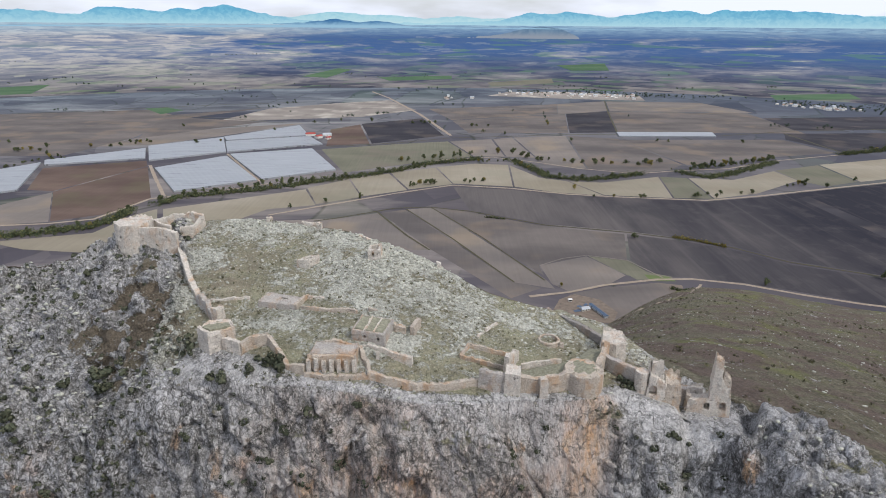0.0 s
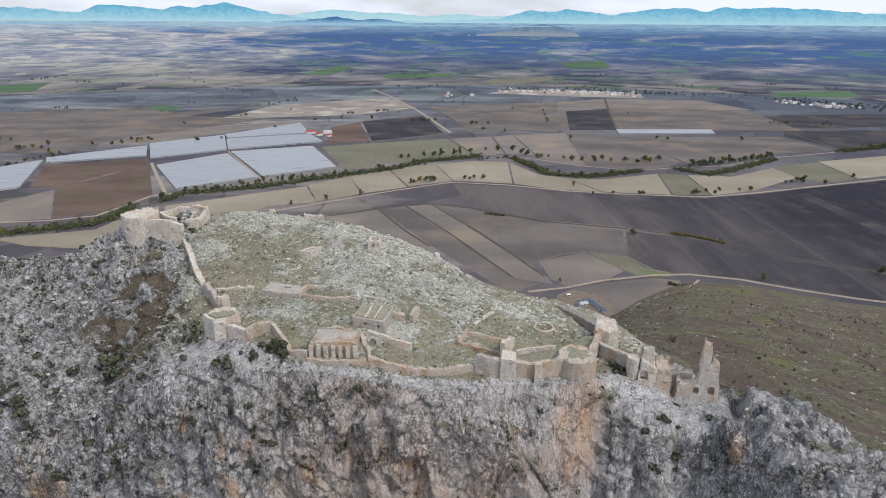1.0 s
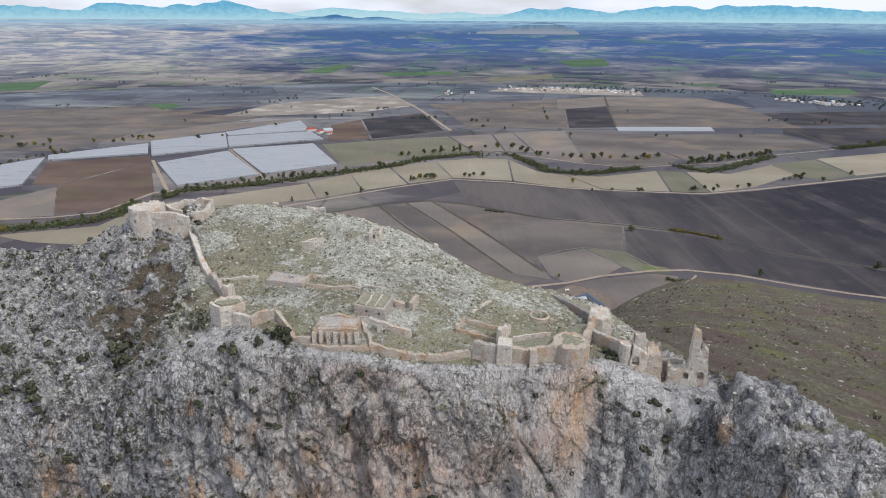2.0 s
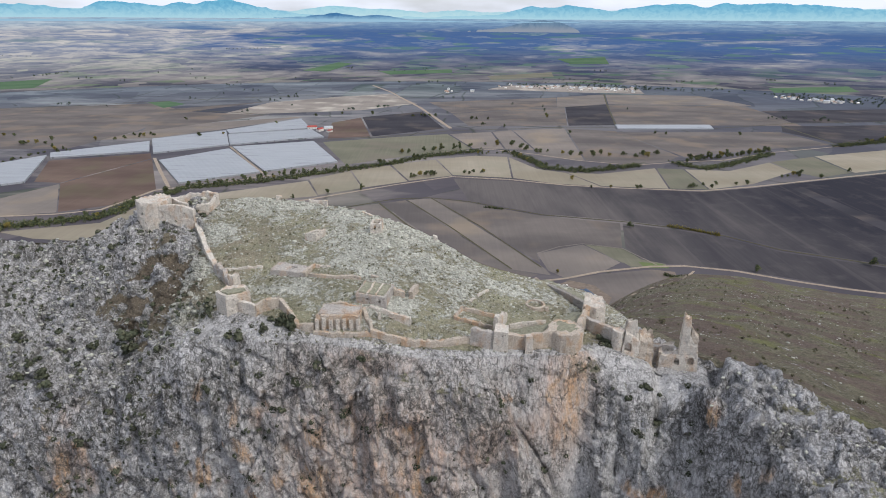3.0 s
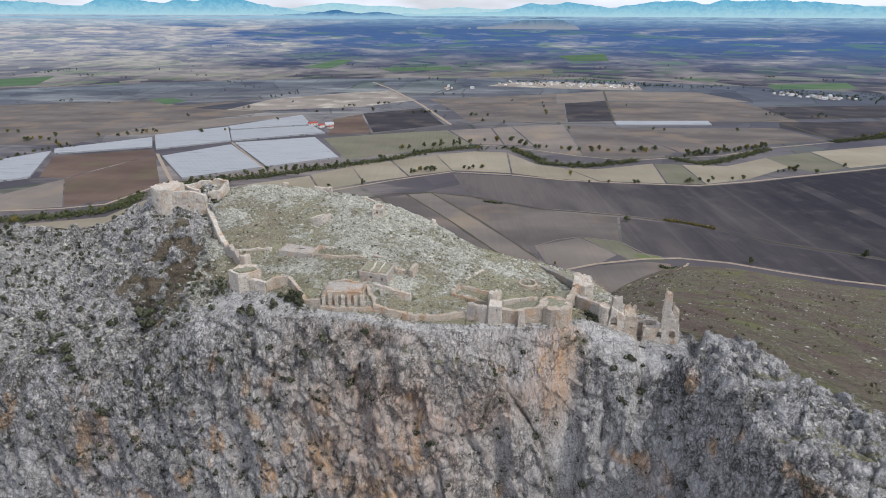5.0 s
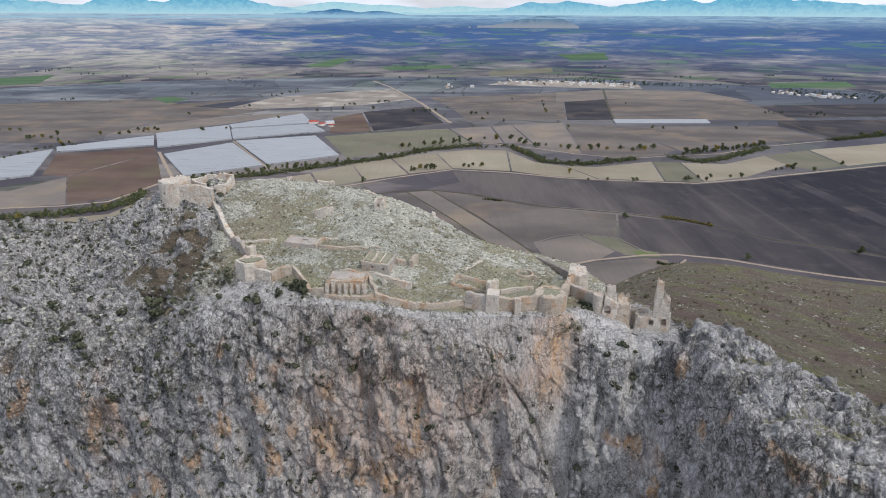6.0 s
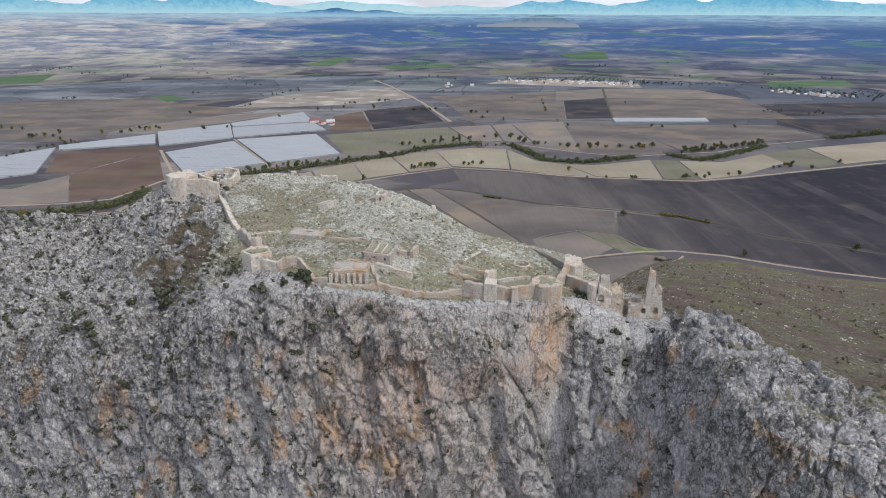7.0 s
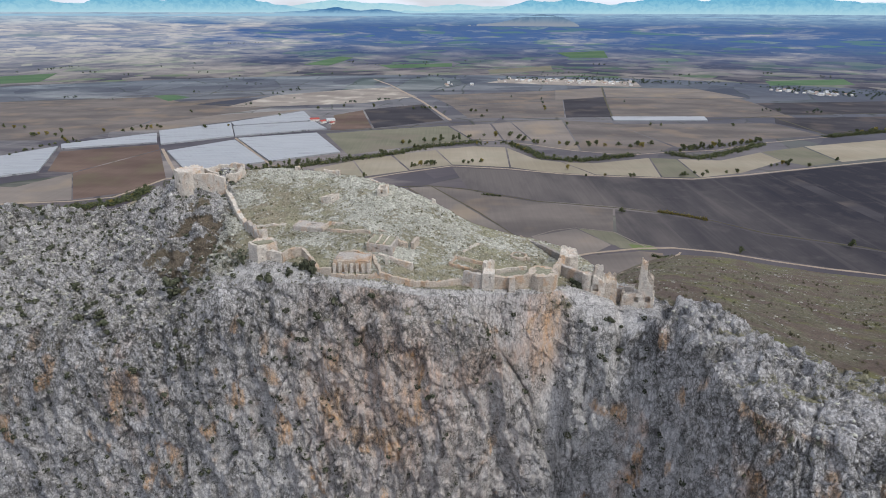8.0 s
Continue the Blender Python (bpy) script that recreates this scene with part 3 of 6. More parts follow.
def hill_sheet():
    # far side, from the plain up to the top's back edge
    s = np.linspace(1, 0, NB)[:, None] ** 1.6
    yb = back + (foot - back) * s
    zb0 = top(fan * (back + FAN), back)
    right = smooth(fan, 0.17, 0.25)
    fall = (1 - s) ** (3.4 - 2.25 * right)
    zb = zb0 * fall - 1.5 * smooth(s, 0.9, 1.0)
    # the top
    p = np.linspace(0, 1, NT)[1:, None]
    yt = back + (edge - back) * p
    zt = top(fan * (yt + FAN), yt)
    # the cliff: rounds over the edge and drops
    q = np.linspace(0, 1, NC)[1:, None]
    ze = top(fan * (edge + FAN), edge)
    zc = ze * (1 - q) - 6 * q
    deep = ze - zc
    lean = spline(fan, LEANS)
    yc = edge - lean * (1 - np.exp(-deep / spline(fan, DROPS))) - 0.05 * deep - 22 * smooth(deep, 105, 170)
    y = np.vstack([yb, yt, yc])
    z = np.vstack([zb, zt, zc])
    x = fan * (np.vstack([yb, yt, np.broadcast_to(edge, yc.shape)]) + FAN)
    pts = np.stack([x, y, z], -1)
    kind = np.vstack([np.zeros_like(yb), np.ones_like(yt), np.full_like(yc, 2.0)])
    return pts, kind, np.vstack([np.full_like(yb, -1), np.full_like(yt, 0) - (edge - yt), deep])


def build_hill():
    pts, kind, deep = hill_sheet()
    du = np.gradient(pts, axis=1)
    dv = np.gradient(pts, axis=0)
    nor = np.cross(du, dv)
    nor /= np.linalg.norm(nor, axis=-1, keepdims=True) + 1e-9
    nor *= np.where(nor[NB + 20, NA // 2, 2] < 0, -1, 1)
    flat = pts.reshape(-1, 3)
    shape = kind.shape
    x, y, z = flat.T
    k = kind.reshape(-1)
    steep = (1 - np.abs(nor[..., 2])).reshape(-1)
    cliff = smooth(steep, 0.25, 0.7) * (k > 0.5)
    topside = (k > 0.5) * (1 - cliff)
    far = (k < 0.5)
    warp = np.stack([fbm(flat / 9.0, 3, 101 + k) - 0.5 for k in range(3)], -1)
    tilt = np.stack([x + 0.12 * z, y, z - 0.12 * x], -1)
    bulk = fbm((flat + 6 * warp) / (24, 24, 55), 3, 3) - 0.5
    ribs = 1 - np.abs(2 * fbm((tilt + 5 * warp) / (8.5, 8.5, 40), 4, 11, 0.5) - 1)
    slabs = 1 - np.abs(2 * fbm((flat + 4 * warp) / (5.5, 5.5, 4.0), 4, 13) - 1)
    f1, f2, tag, lift = cells((tilt + 3 * warp) / (7.0, 6.0, 15.0), 7)
    g1, g2, gtag, glift = cells((tilt + 1.5 * warp) / (2.0, 1.8, 4.2), 29)
    facet = 2.4 * (tag - 0.5) + 4.4 * lift + 0.8 * (gtag - 0.5) + 1.7 * glift
    # large lumps and flutes, a few metres across
    lumps = 1 - np.abs(2 * fbm((tilt + 6 * warp) / (6.5, 6.5, 15), 4, 83, 0.55) - 1)
    # the long slanting joint that parts the smooth slab under the towers from the broken face
    joint = 12 + np.clip(154 - z, 0, 36) * 0.58 + np.clip(118 - z, 0, 90) * 0.32 + 2.2 * warp[:, 0]
    slab = smooth(x, joint - 0.4, joint + 1.2) * smooth(x, 47, 42)
    shelf = smooth(joint - x, 0.0, 1.0) * smooth(joint - x, 22, 4)
    rough = fbm(flat / 2.0, 4, 31, 0.6) - 0.5
    knobs = 1 - np.abs(2 * fbm(flat / (2.6, 2.0, 2.0), 3, 37) - 1)
    castle = smooth(x, -88, -78) * smooth(x, 66, 60) * (y > 120)
    patches = fbm(flat / (16, 9, 16), 4, 43)
    flank = smooth(-x, 68 + 0.28 * (y - 140), 74 + 0.28 * (y - 140))
    ridge = smooth(x, 64, 74)
    high = smooth(y + 0.35 * x, 158, 176) * (1 - 0.75 * smooth(x, 8, 30))
    soil = np.maximum(np.exp(-(((x + 94) / 18) ** 2 + ((y - 164) / 15) ** 2)), 0.8 * np.exp(-(((x + 99) / 5) ** 2 + ((y - 148) / 5) ** 2))) * smooth(fbm(flat / 5.0, 3, 19), 0.36, 0.52)
    near = castle * (1 - smooth(y, 137, 150))
    rockiness = 0.36 + 1.7 * (patches - 0.5) + 0.32 * high + 0.52 * flank + 0.46 * ridge - 0.28 * smooth(x, 92, 110) - 0.10 * near - 0.85 * soil * flank - 0.34 * smooth(x, 10, 26) * smooth(x, 64, 58)
    bare = np.clip(rockiness, 0, 1)
    outcrop = smooth(bare + 0.5 * (knobs - 0.72), 0.50, 0.80)
    disp = cliff * (4.8 * bulk + (1 - 0.7 * slab) * (3.8 * (ribs - 0.72) + 1.0 * (lumps - 0.72) + 0.9 * (slabs - 0.7) + 0.95 * facet - 0.5 * (1 - smooth(f2 - f1, 0.0, 0.08))) + 0.45 * rough + 4.2 * shelf - 1.0 * slab - 1.5 * np.exp(-(((x - joint) / 0.7) ** 2)) * smooth(z, 70, 95))
    wild = np.maximum(flank, ridge)
    disp += topside * (0.4 * bulk * (1 + 9 * flank + 4 * ridge) + (0.9 + 1.2 * wild) * (outcrop - 0.4) * bare + (0.35 + 1.0 * wild) * (slabs - 0.7) + 0.5 * rough * (0.4 + bare + wild) + wild * (1 - 0.8 * soil) * (1.1 * facet - 0.8 * (1 - smooth(f2 - f1, 0.0, 0.10))))
    disp += far * (5.0 * bulk * smooth(z, 4, 40) + 0.8 * rough * smooth(z, 2, 15))
    # walls stand on calm ground along the edge
    disp -= (k > 0.5) * 6.0 * np.exp(-(((x - 64.2 + 0.16 * (150 - z)) / 1.9) ** 2)) * smooth(z, 128, 146) * smooth(y, 146, 138)
    calm = castle * smooth(np.abs(deep.reshape(-1)), 7.0, 0.5)
    calm = np.maximum(calm, 0.9 * smooth(x, 50, 56) * smooth(x - 0.5 * np.maximum(y - 125, 0), 80.5, 78.5) * smooth(y, 119, 125) * smooth(y, 144, 140) * (k > 0.5))
    disp *= 1 - 0.75 * calm
    disp -= (k > 0.5) * 2.6 * np.exp(-(((x - 80.4) / 1.6) ** 2)) * smooth(y, 120, 128)
    out = flat + nor.reshape(-1, 3) * disp[:, None]
    across = x - 0.5 * np.maximum(y - 125, 0)
    crest = smooth(z, 126, 147) * smooth(y, 140, 132)
    out[:, 2] += crest * (1.4 * smooth(across, 79.6, 81.0) * smooth(x, 112, 94) - 3.0 * np.exp(-(((across - 77.6) / 2.1) ** 2)))
    ledge = smooth(fbm((flat + 3 * warp) / (6, 6, 3.6), 4, 71), 0.50, 0.66) * smooth(steep, 0.98, 0.5)
    brink = smooth(np.abs(deep.reshape(-1)), 5.0, 1.0) * (k > 0.5)
    bench = smooth(np.abs(deep.reshape(-1)), 11.0, 7.0) * (k > 0.5) * smooth(x, -34, -42) * smooth(y + 0.5 * x, 117.0, 113.0)
    brink = np.maximum(brink, bench)
    apron = smooth(x, 44, 48) * smooth(x, 84, 78) * smooth(y, 138, 133) * (k > 0.5)
    brink = np.maximum(brink, apron)
    rocky = cliff * (0.97 - 0.42 * ledge) + topside * np.maximum(np.clip(0.27 + 0.55 * bare + 0.25 * outcrop + 0.08 * flank - 0.32 * soil * flank, 0, 0.93), 0.82 * brink) + far * (0.10 + 0.28 * smooth(fbm(flat / (9, 5, 9), 4, 91), 0.52, 0.70))
    centre = np.exp(-(((x + 18) / 30) ** 2) - ((z - 122) / 34) ** 2)
    rust = cliff * smooth(fbm((flat + 7 * warp) / (13, 13, 22), 5, 55) + 0.19 * centre - 0.09 * (1 - centre), 0.50, 0.66)
    rust = np.maximum(rust, cliff * (0.60 * centre + 0.20 * smooth(x, -60, -40) * smooth(x, 46, 30)))
    rust = np.maximum(rust, 0.95 * cliff * np.exp(-(((x - 38 + 0.20 * (155 - z)) / 8) ** 2)) * smooth(z, 112, 142))
    dry = np.clip(0.45 + castle * 0.25 + 0.3 * flank + 0.9 * soil + 0.9 * (fbm(flat / 24, 3, 15) - 0.5), 0, 1)
    ochre = cliff * np.exp(-(((x - 41.0 + 0.16 * (155 - z)) / 4.5) ** 2)) * smooth(z, 112, 146)
    ochre = np.maximum(ochre, cliff * smooth(fbm((flat + 5 * warp) / (7, 7, 13), 4, 57) + 0.05 * centre, 0.62, 0.72))
    patina = np.clip(wild * (k > 0.5) * (0.12 + 0.12 * ridge + 0.7 * (patches - 0.4)) + 0.15 * cliff * smooth(-x, 40, 90), 0, 0.8)
    meadow = far * 1.0
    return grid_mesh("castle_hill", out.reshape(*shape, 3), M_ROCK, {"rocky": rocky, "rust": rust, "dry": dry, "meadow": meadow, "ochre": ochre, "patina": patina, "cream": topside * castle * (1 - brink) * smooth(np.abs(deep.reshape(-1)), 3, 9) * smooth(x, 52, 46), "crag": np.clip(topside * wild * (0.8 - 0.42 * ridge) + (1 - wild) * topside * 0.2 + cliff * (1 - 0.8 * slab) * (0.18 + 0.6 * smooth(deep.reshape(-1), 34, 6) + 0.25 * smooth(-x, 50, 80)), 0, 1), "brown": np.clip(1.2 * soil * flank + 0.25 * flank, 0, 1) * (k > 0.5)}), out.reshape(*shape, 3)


hill, HILL = build_hill()
tagged(hill, "grey limestone crag with a sheer rust-streaked cliff and stony grass top", "hill", kind="structure")

def scatter_points(rng, count, rows, cols, weight):
    """Random places on the hill's sheet, taken with the given weight; with the sheet's normal there."""
    pts = HILL[rows, cols]
    w = np.clip(weight, 0, None).reshape(-1)
    area = (np.linalg.norm(np.gradient(pts, axis=0), axis=-1) * np.linalg.norm(np.gradient(pts, axis=1), axis=-1)).reshape(-1)
    pick = rng.choice(len(w), count, p=w * area / (w * area).sum())
    nor = np.cross(np.gradient(pts, axis=1), np.gradient(pts, axis=0)).reshape(-1, 3)[pick]
    nor /= np.linalg.norm(nor, axis=1, keepdims=True) + 1e-9
    nor *= np.where(nor[:, 2:3] < -0.05, -1, 1)
    return pts.reshape(-1, 3)[pick] + rng.uniform(-0.25, 0.25, (count, 3)) * (1, 1, 0.1), nor


def joined(name, verts, faces, mat, smooth_faces=False):
    """One mesh from stacked copies: verts n x v x 3, faces of one copy."""
    n, v = verts.shape[:2]
    faces = np.asarray(faces)
    idx = (faces[None] + (np.arange(n) * v)[:, None, None]).reshape(-1, faces.shape[1])
    me = bpy.data.meshes.new(name)
    me.vertices.add(n * v)
    me.vertices.foreach_set("co", verts.reshape(-1).astype(np.float32))
    me.loops.add(idx.size)
    me.loops.foreach_set("vertex_index", idx.reshape(-1).astype(np.int32))
    me.polygons.add(len(idx))
    me.polygons.foreach_set("loop_start", np.arange(0, idx.size, faces.shape[1], dtype=np.int32))
    me.update(calc_edges=True)
    me.materials.append(mat)
    return new(name, me)


def ball(level):
    bm = bmesh.new()
    bmesh.ops.create_icosphere(bm, subdivisions=level, radius=1.0)
    v = np.array([x.co for x in bm.verts])
    f = [[x.index for x in p.verts] for p in bm.faces]
    bm.free()
    return v, f


def stones(name, label, count, level, sizes, rows, cols, weight, seed):
    """Chipped limestone lumps bedded in the ground."""
    rng = np.random.default_rng(seed)
    base, faces = ball(level)
    p, _ = scatter_points(rng, count, rows, cols, weight)
    r = rng.uniform(*sizes, count) * (0.6 + rng.random(count) ** 3 * 1.2)
    chip = 1 + rng.uniform(-0.45, 0.30, (count, len(base)))
    v = base[None] * chip[..., None] * np.stack([r * rng.uniform(0.8, 1.5, count), r * rng.uniform(0.7, 1.1, count), r * rng.uniform(0.45, 0.8, count)], -1)[:, None]
    a = rng.uniform(-0.6, 0.6, count)
    c, s = np.cos(a)[:, None], np.sin(a)[:, None]
    v = np.stack([v[..., 0] * c - v[..., 1] * s, v[..., 0] * s + v[..., 1] * c, v[..., 2]], -1)
    return tagged(joined(name, v + (p + np.stack([0 * r, 0 * r, 0.12 * r], -1))[:, None], faces, M_STONES), label, "rocks", kind="stuff")


def bushes(name, label, count, sizes, leaves, rows, cols, weight, seed, mat):
    """Low thorny bushes made of many small leaf clumps."""
    rng = np.random.default_rng(seed)
    p, nor = scatter_points(rng, count, rows, cols, weight)
    r = rng.uniform(*sizes, count) * (0.55 + 1.0 * rng.random(count) ** 2)
    return tagged(leaf_clumps(name, rng, p + nor * (0.45 * r)[:, None], r, leaves, mat), label, "bushes", kind="stuff")


def leaf_clumps(name, rng, p, r, leaves, mat):
    n = len(p)
    d = rng.normal(size=(n, leaves, 3))
    d /= np.linalg.norm(d, axis=-1, keepdims=True)
    at = p[:, None] + d * (r[:, None] * rng.uniform(0.45, 1.0, (n, leaves)))[..., None] * (1, 1, 0.8)
    t = np.cross(d, rng.normal(size=(n, leaves, 3)))
    t /= np.linalg.norm(t, axis=-1, keepdims=True) + 1e-9
    b = np.cross(d, t)
    s = (r[:, None] * rng.uniform(0.25, 0.5, (n, leaves)))[..., None]
    quad = np.stack([at + t * s, at + b * s * 0.8 + d * s * 0.4, at - t * s, at - b * s * 0.8 + d * s * 0.4], 2).reshape(n * leaves, 4, 3)
    return joined(name, quad, [[0, 1, 2, 3]], mat)


def dress_hill():
    rows, cols = slice(NB, NB + NT), slice(40, NA - 40)
    pts = HILL[rows, cols]
    x, y, z = pts[..., 0], pts[..., 1], pts[..., 2]
    f = pts.reshape(-1, 3)
    clump = fbm(f / (16, 9, 16), 4, 43).reshape(x.shape)
    fine = fbm(f / 4.0, 3, 47).reshape(x.shape)
    castle = ((x > -72 - 0.28 * (y - 140)) & (x < 62)).astype(float)
    dense = (1 - 0.8 * smooth(x, 10, 26)) * np.clip((clump - 0.42) * 6, 0, 1) * np.clip((fine - 0.35) * 4, 0, 1)
    calm = 1 - 0.75 * castle * (1 - smooth(y, 138, 150))
    stones("rubble", "pale limestone rubble strewn over the grassy castle top", 11000, 1, (0.14, 0.36), rows, cols, (0.25 + dense) * calm * castle * (0.45 + smooth(y + 0.35 * x, 145, 178)), 1)
    stones("rubble", "pale limestone outcrops on the castle top", 900, 2, (0.3, 0.5), rows, cols, dense * calm * castle * smooth(y + 0.35 * x, 150, 178), 2)
    wild = 1 - castle
    soil = np.exp(-(((x + 96) / 17) ** 2 + ((y - 166) / 17) ** 2))
    stones("boulders", "grey weathered boulders on the open flank", 5000, 1, (0.18, 0.55), rows, cols, wild * (1 - 0.85 * soil) * (0.12 + 0.88 * smooth(x, 60, 20)) * (0.25 + np.clip((fine - 0.4) * 5, 0, 1)), 3)
    bushes("scrub", "low dark thorn scrub among the rocks", 1150, (0.5, 0.95), 34, rows, cols, wild * (0.6 + np.clip((fbm(f / 14.0, 3, 49).reshape(x.shape) - 0.45) * 5, 0, 1)) * smooth(x, 70, 40) * (1 - 0.6 * soil), 5, M_SCRUB)
    bushes("scrub", "small dull green tufts in the castle grass", 1700, (0.2, 0.42), 14, rows, cols, castle * (0.3 + fine), 6, M_HEATH)
    bushes("scrub", "dark green bushes under the curtain wall", 24, (0.6, 1.2), 40, rows, cols, castle * smooth(x, -36, -42) * smooth(y + 0.5 * x, 116.0, 112.0) * (fine > 0.5), 16, M_SCRUB)
    rows = slice(NB + NT, NB + NT + int(NC * 0.8))
    pts = HILL[rows, cols]
    f = pts.reshape(-1, 3)
    x, z = pts[..., 0], pts[..., 2]
    tuft = np.clip((fbm(f / (7, 7, 5), 4, 71).reshape(x.shape) - 0.50) * 8, 0, 1)
    bushes("scrub", "dark bushes clinging to cracks in the cliff", 1500, (0.45, 1.15), 26, rows, cols, (0.16 + tuft) * (1.25 - 0.95 * smooth(x, -75, 0)), 7, M_SCRUB)
    rows = slice(8, NB)
    pts = HILL[rows, cols]
    f = pts.reshape(-1, 3)
    x = pts[..., 0]
    stones("rubble", "scattered pale stones on the open hillside", 1300, 1, (0.2, 0.5), rows, cols, smooth(x, 50, 70) * np.clip((fbm(f / (14, 7, 14), 4, 91).reshape(x.shape) - 0.52) * 8, 0, 1) + 1e-6, 8)
    bushes("heath", "low brown-green heath bushes on the open hillside", 1100, (0.4, 1.0), 16, rows, cols, smooth(x, 50, 70) * (0.1 + np.clip((fbm(f / 22.0, 3, 93).reshape(x.shape) - 0.45) * 6, 0, 1)), 9, M_HEATH)


dress_hill()

# ---- the plain ----
EYE_Z = 245.5


def squeeze(d):
    """Distance at which land d metres off is built, and its height: past 2.6 km the land is drawn in towards 4.7 km and rises to the skyline."""
    r = np.where(d < 2600, d, 2600 + 2050 * (1 - np.exp(-(np.maximum(d, 2600) - 2600) / 2050)))
    return r, EYE_Z * (1 - r / d)


def land_ring(name, d, mat):
    a = np.radians(np.linspace(-180, 180, 361))
    r, zz = squeeze(d)
    pts = np.stack([r[:, None] * np.sin(a), r[:, None] * np.cos(a) - 26.0, np.broadcast_to(zz[:, None], (len(d), len(a)))], -1)
    return grid_mesh(name, pts, mat)


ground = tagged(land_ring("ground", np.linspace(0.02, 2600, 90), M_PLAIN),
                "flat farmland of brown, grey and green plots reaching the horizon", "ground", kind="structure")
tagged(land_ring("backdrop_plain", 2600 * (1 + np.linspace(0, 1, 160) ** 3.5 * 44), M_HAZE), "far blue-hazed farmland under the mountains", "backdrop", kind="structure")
# ---- building helpers ----
def mesh_object(name, verts, faces, mat, parent=None, label="", shade=False):
    me = bpy.data.meshes.new(name)
    me.from_pydata([tuple(map(float, v)) for v in verts], [], faces)
    me.materials.append(mat)
    me.update()
    if shade:
        me.polygons.foreach_set("use_smooth", np.ones(len(faces), dtype=bool))
    ob = new(name, me)
    ob.parent = parent
    if label:
        ob["label"] = label
    return ob


def part(name, bm, material, parent, label=""):
    me = bpy.data.meshes.new(name)
    bmesh.ops.recalc_face_normals(bm, faces=bm.faces)
    bm.to_mesh(me)
    bm.free()
    me.materials.append(material)
    ob = new(name, me)
    ob.parent = parent
    if label:
        ob["label"] = label
    return ob


def empty_thing(name, label, category, group=""):
    return tagged(new(name), label, category, group)


def wobble(v, amp, scale=1.3, seed=3):
    v = np.asarray(v, float)
    return v + amp * np.stack([value_noise(v / scale, seed + k) - 0.5 for k in range(3)], -1)


def resample(points, step):
    p = np.array(points, float)
    out = [p[0]]
    for a, b in zip(p[:-1], p[1:]):
        n = max(1, int(round(np.linalg.norm(b[:2] - a[:2]) / step)))
        out += [a + (b - a) * k / n for k in range(1, n + 1)]
    return np.array(out)


def wall_run(name, points, thick, mat, parent=None, crumble=0.5, sink=2.5, step=0.55, batter=0.0, seed=0, label=""):
    """A ruined wall along (x, y, top) points: rough faces, broken top, foot sunk in the rock."""
    p = resample(points, step)
    n = len(p)
    d = np.gradient(p[:, :2], axis=0)
    d /= np.linalg.norm(d, axis=1, keepdims=True) + 1e-9
    side = np.stack([-d[:, 1], d[:, 0]], -1)
    crumble *= 1.5
    jag = crumble * (fbm(np.c_[p[:, :2] / 1.6, np.full(n, seed * 3.1)], 3, 5) - 0.55) * 2
    jag -= crumble * 1.2 * smooth(value_noise(np.c_[p[:, :2] / 4.5, np.full(n, seed * 1.7)], 9), 0.66, 0.8)
    jag += crumble * 0.5 * (hashed(np.arange(n), np.arange(n) * 7 + seed, np.full(n, seed), 3) - 0.5)
    zt = p[:, 2] + jag
    zb = np.minimum(top(p[:, 0], p[:, 1]) - sink, zt - 0.6)
    rows = max(2, int(np.max(zt - zb) / 0.7)) + 1
    verts, faces = [], []
    for sgn in (1, -1):
        for r in range(rows):
            f = r / (rows - 1)
            off = sgn * (thick / 2 + batter * (1 - f) * (zt - zb)) * (1 - 0.12 * (f > 0.99))
            verts.append(np.c_[p[:, :2] + side * off[:, None], zb + (zt - zb) * f])
    verts = np.concatenate(verts)
    verts = wobble(wobble(verts, 0.32, 0.9, 3 + seed), 0.35, 2.2, 40 + seed)
    half = rows * n
    for s in (0, 1):
        for r in range(rows - 1):
            for k in range(n - 1):
                a = s * half + r * n + k
                f = (a, a + 1, a + 1 + n, a + n)
                faces.append(f if s else f[::-1])
    t0, t1 = (rows - 1) * n, half + (rows - 1) * n
    for k in range(n - 1):
        faces.append((t0 + k, t1 + k, t1 + k + 1, t0 + k + 1)[::-1])
    for r in range(rows - 1):
        faces.append((r * n, r * n + n, half + r * n + n, half + r * n))
        faces.append((r * n + n - 1, half + r * n + n - 1, half + r * n + 2 * n - 1, r * n + 2 * n - 1))
    return mesh_object(name, verts, faces, mat, parent, label)


